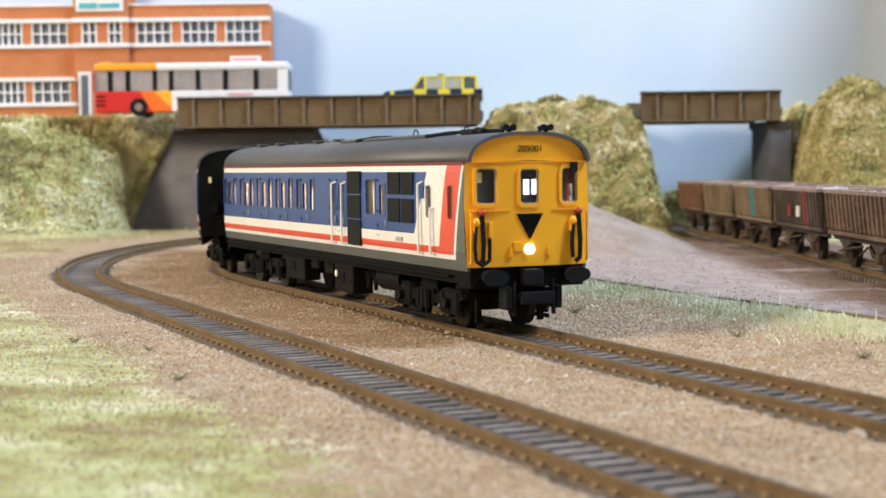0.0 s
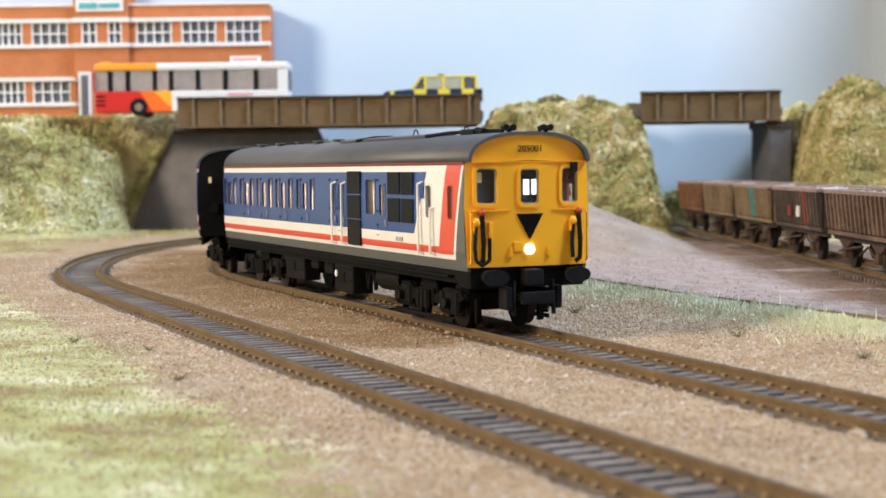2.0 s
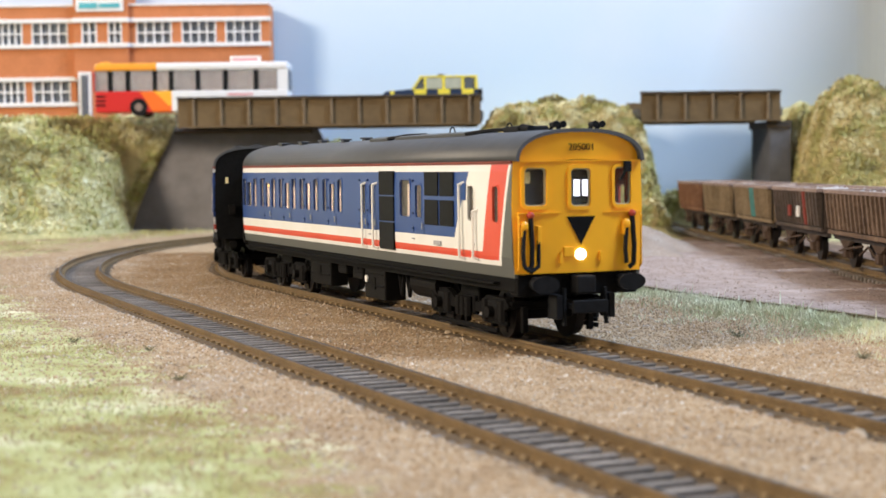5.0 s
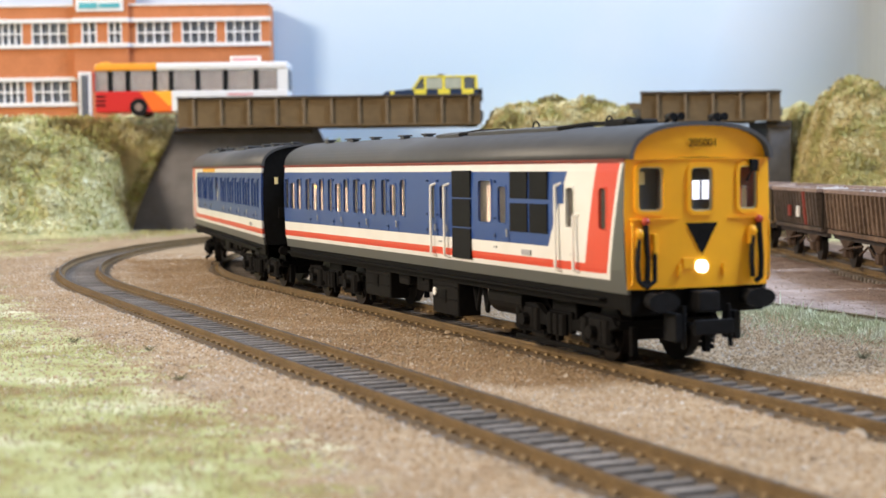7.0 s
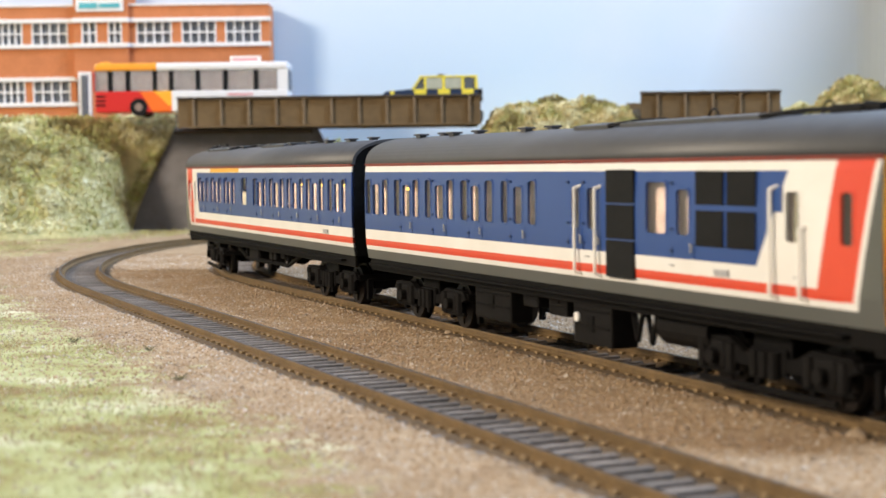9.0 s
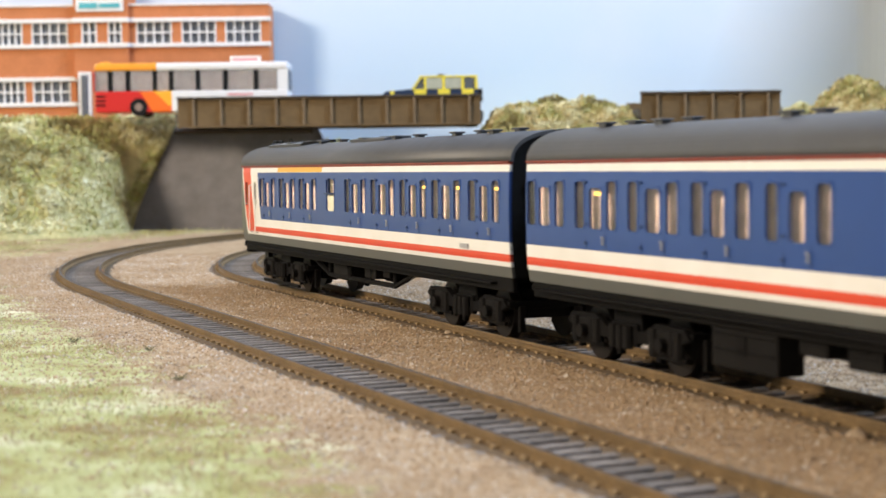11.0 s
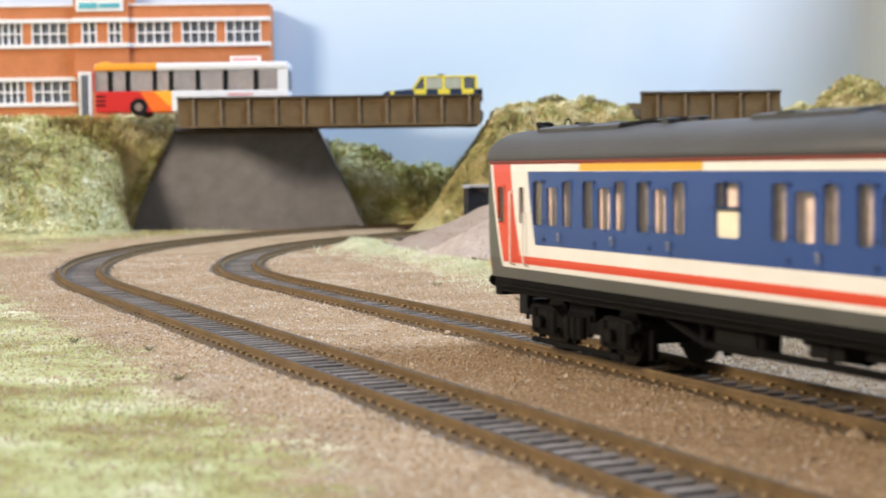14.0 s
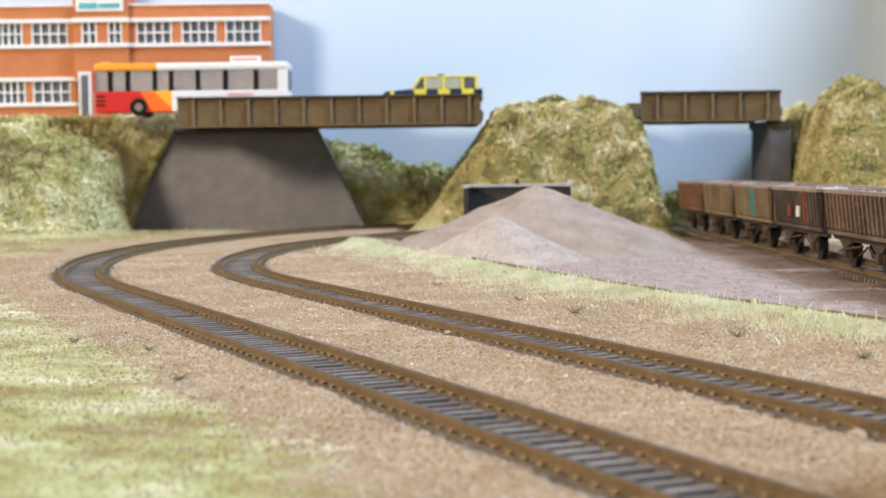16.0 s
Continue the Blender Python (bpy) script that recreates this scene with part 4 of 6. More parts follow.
def build_bogie(car, x, powered):
    """A bogie under its car: bolster with end beams, side frames, axleboxes, springs and two wheelsets."""
    bm = bmesh.new()
    box(bm, -0.006, 0.006, -0.0125, 0.0125, 0.0080, 0.0150, 0.0005)
    for k in (-0.025, 0.025):
        box(bm, k - 0.001, k + 0.001, -0.0125, 0.0125, 0.0078, 0.0098, 0.0003)
    box(bm, -0.023, 0.023, -0.0062, 0.0062, 0.0050, 0.0125, 0.0006)
    bogie = part("bogie", bm, M["underframe"], car)
    bogie.location = (x, 0, 0)
    for s in (-1, 1):
        y = s * 0.0125
        outline = [(-0.026, 0.0085), (-0.024, 0.0105), (-0.013, 0.0108), (-0.008, 0.0085), (0.008, 0.0085), (0.013, 0.0108), (0.024, 0.0105), (0.026, 0.0085), (0.022, 0.0070), (0.009, 0.0060), (-0.009, 0.0060), (-0.022, 0.0070)]
        part("side_frame", prism(bmesh.new(), outline, y - 0.0008, y + 0.0008), M["underframe"], bogie)
        for w in (-0.017, 0.017):
            bm = box(bmesh.new(), w - 0.0028, w + 0.0028, y - 0.0012, y + s * 0.0004 + 0.0014, 0.0045, 0.0098, 0.0005)
            rod(bm, (w, y, 0.0068), (w, y + s * 0.0028, 0.0068), 0.0015, 10)
            part("axlebox", bm, M["gear"], bogie)
            for k in (-0.0048, 0.0048):
                part("coil_spring", rod(bmesh.new(), (w + k, y + s * 0.0006, 0.0045), (w + k, y + s * 0.0006, 0.0098), 0.0013, 8), M["gear"], bogie)
            part("spring_plank", box(bmesh.new(), w - 0.0072, w + 0.0072, y - 0.0005, y + 0.0005, 0.0036, 0.0046, 0.0002), M["underframe"], bogie)
        part("swing_box", box(bmesh.new(), -0.0055, 0.0055, y - 0.0010, y + s * 0.0006 + 0.0012, 0.0050, 0.0100, 0.0005), M["underframe"], bogie)
        for k in (-0.003, 0.0, 0.003):
            part("coil_spring", rod(bmesh.new(), (k, y + s * 0.0016, 0.0046), (k, y + s * 0.0016, 0.0096), 0.0012, 8), M["gear"], bogie)
        for k in (-0.0265, 0.0265, -0.0085, 0.0085):
            part("brake_block", box(bmesh.new(), k - 0.0007, k + 0.0007, s * 0.0092 - 0.0008, s * 0.0092 + 0.0008, 0.0020, 0.0085, 0.0002), M["underframe"], bogie)
        if powered:
            part("shoe_beam", box(bmesh.new(), -0.0215, 0.0215, y + s * 0.0016 - 0.0005, y + s * 0.0016 + 0.0005, 0.0018, 0.0030, 0.0002), M["underframe"], bogie)
    wheels = []
    for w in (-0.017, 0.017):
        bm = bmesh.new()
        for s in (-1, 1):
            rod(bm, (0, s * 0.0070, 0), (0, s * 0.0074, 0), 0.0069, 24)
            rod(bm, (0, s * 0.0074, 0), (0, s * 0.0098, 0), 0.0062, 24)
            box(bm, -0.0050, 0.0050, s * 0.0100 - 0.0003, s * 0.0100 + 0.0003, -0.0006, 0.0006)
        rod(bm, (0, -0.0115, 0), (0, 0.0115, 0), 0.0011, 8)
        ob = part("wheelset", bm, M["steel"], bogie)
        ob.location = (w, 0, 0.0062)
        wheels.append((ob, w))
    return bogie, wheels


def side_details(car, tail, cab_sign, windows):
    """Doors, handrails, grilles, numbers and underframe gear."""
    seam_mat, rail_mat = M["seam"], M["white"]
    for sign in (-1, 1):
        y = sign * 0.0181
        # slam doors: hinge side, lock side, a grab handle beside the window
        for x0, x1, kind in windows:
            if kind == 1 and abs(x0) < 108 and not (cab_sign > 0 and x0 > 90) and not (tail and x0 < -98):
                a, b = (x0 - 1.4) * MM, (x1 + 1.6) * MM
                bm = bmesh.new()
                for xx in (a, b):
                    box(bm, xx - 0.00009, xx + 0.00009, sign * 0.01787 - 0.00015, sign * 0.01787 + 0.00015, 0.0254, 0.0297 if xx == b else 0.0280)
                part("door_seam", bm, seam_mat, car)
                bm = bmesh.new()
                for zz in (0.0268, 0.0310, 0.0400):
                    box(bm, a - 0.0006, a + 0.0004, y - 0.0002, y + 0.0004, zz - 0.0003, zz + 0.0003, 0.0001)
                part("hinge", bm, seam_mat, car)
                bm = bmesh.new()
                pipe(bm, [(b - 0.0010, y + sign * 0.0003, 0.0284), (b - 0.0002, y + sign * 0.0005, 0.0281), (b - 0.0004, y + sign * 0.0004, 0.0267)], 0.00020, 5)
                part("door_handle", bm, M["coping"], car)
        if not tail:
            for xx, z0, z1 in ((0.0906, 0.0200, 0.0397), (0.0992, 0.0202, 0.0330), (0.0171, 0.0200, 0.0393), (0.0264, 0.0200, 0.0393)):
                bm = bmesh.new()
                yy = y + sign * 0.0009
                pipe(bm, [(xx + 0.0008, y - sign * 0.0004, z1), (xx, yy, z1 - 0.0006), (xx, yy, z0 + 0.0006), (xx + 0.0006, y - sign * 0.0004, z0)], 0.00038, 8)
                part("handrail", bm, rail_mat, car, "white handrail")
            for z0, z1 in ((0.0201, 0.0279), (0.0283, 0.0354), (0.0358, 0.0427)):
                part("vent_panel", box(bmesh.new(), 0.0301, 0.0418, y - 0.0003 - (0.0002 if sign > 0 else 0), y + 0.0003 + (0.0002 if sign > 0 else 0), z0, z1, 0.00015), M["ventblack"], car, "black ventilator panel")
            for x0, x1 in ((0.0652, 0.0746), (0.0758, 0.0851)):
                for z0, z1 in ((0.0281, 0.0349), (0.0360, 0.0424)):
                    g = part("grille", box(bmesh.new(), x0, x1, y - 0.0002, y + 0.0002, z0, z1, 0.0001), M["ventblack"], car, "black mesh grille")
            part("door_corner", box(bmesh.new(), 0.0905, 0.0930, y - 0.0002, y + 0.0002, 0.0352, 0.0395), M["cornerblue"], car)
            part("number_bar", box(bmesh.new(), 0.0715, 0.0762, y - 0.00015, y + 0.00015, 0.0228, 0.0240), M["inkgrey"], car, "small grey number patch")
            for xx in (0.0205, 0.0555, 0.0965):
                part("small_print_bar", box(bmesh.new(), xx, xx + 0.0016, y - 0.00012, y + 0.00012, 0.0238, 0.0241), M["inkgrey"], car)
        else:
            part("number_bar", box(bmesh.new(), 0.0905, 0.0955, y - 0.00015, y + 0.00015, 0.0228, 0.0240), M["inkgrey"], car, "small grey number patch")
            for xx, z0, z1 in ((-0.1062, 0.0200, 0.0380), (-0.0990, 0.0200, 0.0330)):
                bm = bmesh.new()
                yy = y + sign * 0.0008
                pipe(bm, [(xx, y - sign * 0.0004, z1), (xx, yy, z1 - 0.0006), (xx, yy, z0 + 0.0006), (xx, y - sign * 0.0004, z0)], 0.00022, 8)
                part("handrail", bm, rail_mat, car, "white handrail")
            for zz in (0.0297,):
                part("frosted_pane", box(bmesh.new(), -0.0184, -0.0100, y - sign * 0.0007 - 0.0001, y - sign * 0.0007 + 0.0001, zz, 0.0355), M["frosted"], car, "cream frosted lavatory pane")
                part("window_bar", box(bmesh.new(), -0.0145, -0.0139, y - 0.0006, y + 0.0001, 0.0355, 0.0404), M["seam"], car)
                part("window_bar", box(bmesh.new(), -0.0184, -0.0100, y - 0.0006, y + 0.0001, 0.0353, 0.0358), M["seam"], car)
        # underframe gear
        yb = sign * 0.0128
        if not tail:
            for x0, x1, z0, z1, w in ((-0.0440, -0.0225, 0.0052, 0.0152, 0.0030), (0.0110, 0.0285, 0.0042, 0.0156, 0.0034), (-0.0170, -0.0090, 0.0100, 0.0152, 0.0024), (-0.0040, 0.0050, 0.0090, 0.0152, 0.0020)):
                bm = box(bmesh.new(), x0, x1, yb - w, yb + w, z0, z1, 0.0005)
                b = part("equipment_box", bm, M["gear"], car)
                bm = bmesh.new()
                yo = yb + sign * w
                for k in range(2):
                    box(bm, x0 + 0.001, x1 - 0.001, yo - 0.0003, yo + 0.0003, z0 + (z1 - z0) * (0.35 + 0.3 * k), z0 + (z1 - z0) * (0.38 + 0.3 * k))
                box(bm, (x0 + x1) / 2 - 0.002, (x0 + x1) / 2 + 0.001, yo - 0.0003, yo + 0.0004, z0 + 0.003, z0 + 0.0065)
                part("box_trim", bm, M["underframe"], b)
            part("dial", rod(bmesh.new(), (0.0131, yb + sign * 0.0033, 0.0100), (0.0131, yb + sign * 0.0038, 0.0100), 0.0011, 14), M["white"], car, "round white dial")
            for zz, rr in ((0.0108, 0.0042),):
                bm = bmesh.new()
                rod(bm, (0.0440, yb * 0.8, zz), (0.0630, yb * 0.8, zz), rr, 18)
                part("air_tank", bm, M["gear"], car)
            bm = bmesh.new()
            for xx in (0.034, 0.040):
                pipe(bm, [(xx - 0.003, yb, 0.0155), (xx, yb, 0.0065), (xx + 0.003, yb, 0.0155)], 0.0006)
            part("v_hanger", bm, M["underframe"], car)
        else:
            bm = bmesh.new()
            pipe(bm, [(-0.050, yb, 0.0140), (-0.030, yb, 0.0085), (0.030, yb, 0.0085), (0.050, yb, 0.0140)], 0.0008)
            for xx in (-0.030, -0.010, 0.010, 0.030):
                rod(bm, (xx, yb, 0.0085), (xx, yb, 0.0150), 0.0008)
            part("truss_rod", bm, M["underframe"], car)
            for x0, x1, z0 in ((-0.026, -0.012, 0.0075), (0.004, 0.014, 0.0095), (0.020, 0.026, 0.0105)):
                part("equipment_box", box(bmesh.new(), x0, x1, yb * 0.8 - 0.003, yb * 0.8 + 0.003, z0, 0.0152, 0.0005), M["gear"], car)
            bm = bmesh.new()
            rod(bm, (-0.008, 0.0, 0.0105), (0.004, 0.0, 0.0105), 0.0035, 16)
            part("brake_cylinder", bm, M["gear"], car)
    # roof fittings
    def on_roof(y):
        return float(np.interp(abs(y), [p[0] for p in reversed(roof_outline(40)[:21])], [p[1] for p in reversed(roof_outline(40)[:21])]))
    spots = [-0.100, -0.0755, -0.0300] if not tail else [0.0895, 0.0650, 0.0190, -0.0095, -0.0520, -0.0870]
    for xx in spots:
        bm = bmesh.new()
        for yy in (0.0, -0.0075):
            z = on_roof(yy)
            box(bm, xx - 0.0015, xx + 0.0015, yy - 0.0011, yy + 0.0011, z - 0.001, z + 0.0009, 0.0003)
            box(bm, xx - 0.0022, xx + 0.0022, yy - 0.0016, yy + 0.0016, z + 0.0006, z + 0.0011, 0.0002)
        part("roof_vent", bm, M["roofgrey"], car)
    panels = [(0.000, 0.0165, -0.0100, -0.0020), (0.0200, 0.0750, -0.0092, -0.0005)] if not tail else [(-0.1080, -0.0680, -0.0105, -0.0010), (-0.0200, 0.0120, -0.0090, 0.0)]
    for x0, x1, y0, y1 in panels:
        bm = bmesh.new()
        n = 6
        top, bot = [], []
        for i in range(n + 1):
            yy = y0 + (y1 - y0) * i / n
            for xx, lst in ((x0, top), (x1, bot)):
                lst.append(bm.verts.new((xx, yy, on_roof(yy) + 0.0008)))
        for i in range(n):
            bm.faces.new((top[i], bot[i], bot[i + 1], top[i + 1]))
        bmesh.ops.recalc_face_normals(bm, faces=bm.faces)
        bmesh.ops.solidify(bm, geom=bm.faces[:], thickness=0.0011)
        part("roof_panel", bm, M["roofgrey"], car)
    for x0, y0, x1, y1 in ((0.0165, -0.0100, 0.030, -0.0030), (0.0740, -0.0095, 0.0930, -0.0025)) if not tail else ((-0.0680, -0.0100, -0.0520, -0.0030), (-0.1080, -0.010, -0.1120, -0.006)):
        bm = bmesh.new()
        pipe(bm, [(x0, y0, on_roof(y0) + 0.0006), ((x0 + x1) / 2, (y0 + y1) / 2, on_roof((y0 + y1) / 2) + 0.0008), (x1, y1, on_roof(y1) + 0.0006)], 0.0005)
        part("roof_conduit", bm, M["black"], car)
    for xx in ((0.0451, 0.0835) if not tail else (-0.1100,)):
        bm = bmesh.new()
        pts = [(xx + 0.0020 * math.cos(a), -0.0010, 0.0527 + 0.0024 * math.sin(a)) for a in [math.pi * i / 8 for i in range(9)]]
        pipe(bm, pts, 0.00022, 5)
        part("lifting_hoop", bm, M["black"], car)
    if not tail:
        bm = bmesh.new()
        box(bm, 0.0900, 0.0990, -0.0060, 0.0030, 0.0520, 0.0540, 0.0006)
        rod(bm, (0.0985, -0.0045, 0.0535), (0.1035, -0.0045, 0.0530), 0.0010, 10)
        part("exhaust", bm, M["ventblack"], car)


def words(name, text, size, m, material, parent):
    """Letters as a thin mesh in the built-in font."""
    cu = bpy.data.curves.new(name, "FONT")
    cu.body, cu.size, cu.align_x, cu.extrude = text, size, "CENTER", 0.00006
    tmp = bpy.data.objects.new(name, cu)
    scene.collection.objects.link(tmp)
    bpy.context.view_layer.update()
    me = bpy.data.meshes.new_from_object(tmp.evaluated_get(bpy.context.evaluated_depsgraph_get()))
    bpy.data.objects.remove(tmp)
    me.materials.clear()
    me.materials.append(material)
    ob = new(name, me)
    ob.parent = parent
    ob.matrix_basis = m
    return ob


def build_car(name, label, tail, windows, cab_sign):
    car = thing(name, label, "railway carriage", group="cars of the train")
    paint = livery(name + "_paint", tail)
    holes = []
    for x0, x1, kind in windows:
        z0, z1 = W_LOW, W_TOP if kind != 1 else W_DOOR
        holes.append((x0 * MM, x1 * MM, z0, z1))
    for sign in (-1, 1):
        side = part("body_side", side_panel(bmesh.new(), sign, holes), paint, car, "blue, white and red painted side")
        for x0, x1, z0, z1 in holes:
            y = sign * (half_width(0.034) - 0.0006)
            yo = sign * (half_width(0.034) + 0.00008)
            part("window_frame", ring(bmesh.new(), x0 + 0.00025, x1 - 0.00025, z0 + 0.00025, z1 - 0.00025, 0.0009, 0.00055, lambda a, z, lv: (a, yo - sign * 0.0006 * lv, z)), paint, side)
            g = part("window_pane", box(bmesh.new(), x0, x1, y - 0.00012, y + 0.00012, z0, z1), M["glass"], side)
            g.visible_shadow = False
    # roof with gutter and ribs
    bm = bmesh.new()
    rows = []
    out = roof_outline(24)
    inn = roof_outline(24, -0.0009)
    for x in (-HALF - 0.0004, HALF + 0.0021) if cab_sign > 0 else (-HALF - 0.0021, HALF + 0.0004):
        rows.append(([bm.verts.new((x, y, z)) for y, z in out], [bm.verts.new((x, y, z)) for y, z in inn]))
    (o0, i0), (o1, i1) = rows
    for k in range(len(out) - 1):
        bm.faces.new((o0[k], o1[k], o1[k + 1], o0[k + 1]))
        bm.faces.new((i0[k + 1], i1[k + 1], i1[k], i0[k]))
        bm.faces.new((o0[k + 1], i0[k + 1], i0[k], o0[k]))
        bm.faces.new((o1[k], i1[k], i1[k + 1], o1[k + 1]))
    for k in (0, len(out) - 1):
        bm.faces.new((o0[k], i0[k], i1[k], o1[k]))
    bmesh.ops.recalc_face_normals(bm, faces=bm.faces)
    roof = part("roof", bm, M["roofgrey"], car, "dark grey roof", smooth=False)
    for f in roof.data.polygons:
        f.use_smooth = abs(f.normal.x) < 0.5
    for s in (-1, 1):
        part("gutter", box(bmesh.new(), -HALF, HALF, s * 0.0178 - 0.0003, s * 0.0178 + 0.0003, 0.0444, 0.0449, 0.0001), M["gutter"], roof)
    # floor, interior and inner end
    part("floor_pan", box(bmesh.new(), -HALF + 0.001, HALF - 0.001, -0.0166, 0.0166, 0.0168, 0.0190), M["underframe"], car)
    part("interior", box(bmesh.new(), -HALF + 0.003, HALF - 0.025 if cab_sign > 0 else HALF - 0.003, -0.0156, 0.0156, 0.0190, 0.0440), M["interior"], car, "pinkish compartment wall")
    part("cab_bulkhead", box(bmesh.new(), min(cab_sign * (HALF - 0.0255), cab_sign * (HALF - 0.0248)), max(cab_sign * (HALF - 0.0255), cab_sign * (HALF - 0.0248)), -0.0165, 0.0165, 0.0190, 0.0440), M["cabinside"], car, "dark cab bulkhead")
    # block for the cab's lit side wall, the light put into its pale pink
    part("cab_lining", box(bmesh.new(), min(cab_sign * (HALF - 0.0245), cab_sign * (HALF - 0.0150)), max(cab_sign * (HALF - 0.0245), cab_sign * (HALF - 0.0150)), 0.0045, 0.0160, 0.0190, 0.0430), M["lining"], car, "pale pink block for the lit cab side wall")
    part("cab_door_panel", box(bmesh.new(), min(cab_sign * (HALF - 0.0032), cab_sign * (HALF - 0.0026)), max(cab_sign * (HALF - 0.0032), cab_sign * (HALF - 0.0026)), -0.0036, 0.0052, 0.0190, 0.0440), M["black"], car, "dark gangway door")
    e = -cab_sign
    bm = bmesh.new()
    prof = [(-half_width(p[1]), p[1]) for p in SECTION] + roof_outline(20, -0.0006)[::-1] + [(half_width(p[1]), p[1]) for p in SECTION[::-1]]
    vs = [bm.verts.new((e * HALF, y * 0.985, z)) for y, z in prof]
    bm.faces.new(vs)
    bmesh.ops.solidify(bm, geom=bm.faces[:], thickness=0.0008)
    end = part("end_wall", bm, M["black"], car, "black corridor end")
    bm = bmesh.new()
    x0, x1 = sorted((e * HALF, e * (HALF + 0.0034)))
    box(bm, x0, x1, -0.0065, 0.0065, 0.0150, 0.0425, 0.0008)
    part("gangway", bm, M["black"], end)
    bm = bmesh.new()
    for yy, zz in ((-0.0125, 0.0395), ):
        box(bm, e * (HALF + 0.0006) - 0.0003, e * (HALF + 0.0006) + 0.0003, yy - 0.0006, yy + 0.0006, zz - 0.0012, zz + 0.0012)
    part("notice", bm, M["notice"], end, "pale notice plate")
    bm = bmesh.new()
    for yy in (-0.0105, 0.0105):
        box(bm, min(e * HALF, e * (HALF + 0.0016)), max(e * HALF, e * (HALF + 0.0016)), yy - 0.0014, yy + 0.0014, 0.0260, 0.0300, 0.0003)
        rod(bm, (e * HALF, yy, 0.0145), (e * (HALF + 0.0035), yy, 0.0145), 0.0016, 10)
    part("end_fitting", bm, M["underframe"], end)
    face = cab_front(car, cab_sign)
    side_details(car, tail, cab_sign, windows)
    if not tail:
        words("unit_number", "205001", 0.0024, pose(HALF + 0.0016, 0.0003, 0.0474, 90, 0, 90), M["black"], face)
        # bright panes of the middle window as glowing panels, notice in the corner of another
        for y0, y1 in ((0.0000, 0.0016), (0.0024, 0.0039)):
            part("glowing_pane", box(bmesh.new(), HALF - 0.0022, HALF - 0.0020, y0, y1, 0.0362, 0.0402), M["pane_glow"], car, "glowing panel for a bright pane in the cab window")
        part("cab_notice", box(bmesh.new(), HALF - 0.0004, HALF - 0.0002, -0.0147, -0.0128, 0.0395, 0.0422), M["notice"], face, "small cream notice")
        part("saloon_lamp", box(bmesh.new(), -0.0875, -0.0846, -0.0173, -0.0171, 0.0372, 0.0380, 0.00005), M["warmlight"], car, "small warm saloon lamp")
    else:
        for xx in (0.0649, 0.0883, 0.1123):
            part("saloon_lamp", box(bmesh.new(), xx - 0.0016, xx + 0.0016, -0.0173, -0.0171, 0.0378, 0.0386, 0.00005), M["warmlight"], car, "small warm saloon lamp")
    # underframe
    for s in (-1, 1):
        part("solebar", box(bmesh.new(), -HALF + 0.001, HALF - 0.001, s * 0.0160 - 0.0006, s * 0.0160 + 0.0006, 0.0130, 0.0169, 0.0003), M["underframe"], car)
        part("step_board", box(bmesh.new(), -HALF + 0.004, HALF - 0.010, s * 0.0174 - 0.0010, s * 0.0174 + 0.0010, 0.0146, 0.0152, 0.0001), M["underframe"], car)
    bogies = [build_bogie(car, x, x * cab_sign > 0) for x in (-BOGIE_X, BOGIE_X)]
    return car, bogies


def build_train():
    front = build_car("leading_carriage", "blue, white and red diesel carriage with yellow cab", False, A_WINDOWS, 1)
    rear = build_car("trailing_carriage", "blue, white and red carriage with first class stripe", True, B_WINDOWS, -1)
    return front, rear


# ---- what moves ----
REAR_GAP = 0.0095


def motions():
    times = [i * 0.1 for i in range(161)]
    for (car, bogies), back in ((FRONT, HALF), (REAR, 3 * HALF + REAR_GAP)):
        mids = [nose_at(min(t, 15.9999)) - back for t in times]
        poses = [car_pose(m) for m in mids]
        walk(car, [(t, p[0]) for t, p in zip(times, poses)])
        for bogie, wheels in bogies:
            rows = []
            for t, m, (p, h) in zip(times, mids, poses):
                bx = bogie.location.x if not rows else rows[0][1].translation.x
                turn = line_at(m + bx)[1] - h
                rows.append((t, Matrix.Translation((bx, 0, 0)) @ Matrix.Rotation(turn, 4, "Z")))
            walk(bogie, rows)
            for wheel, wx in wheels:
                walk(wheel, [(t, Matrix.Translation((wx, 0, 0.0062)) @ Matrix.Rotation((m - mids[0]) / 0.0062, 4, "Y")) for t, m in zip(times, mids)])

# ---- on the embankment: factory, bus, estate car ----


def px_box(bm, x0, x1, z0, z1, y0, y1, bevel=0.0, mat=0):
    return box(bm, x0, x1, y0, y1, z0, z1, bevel, mat)


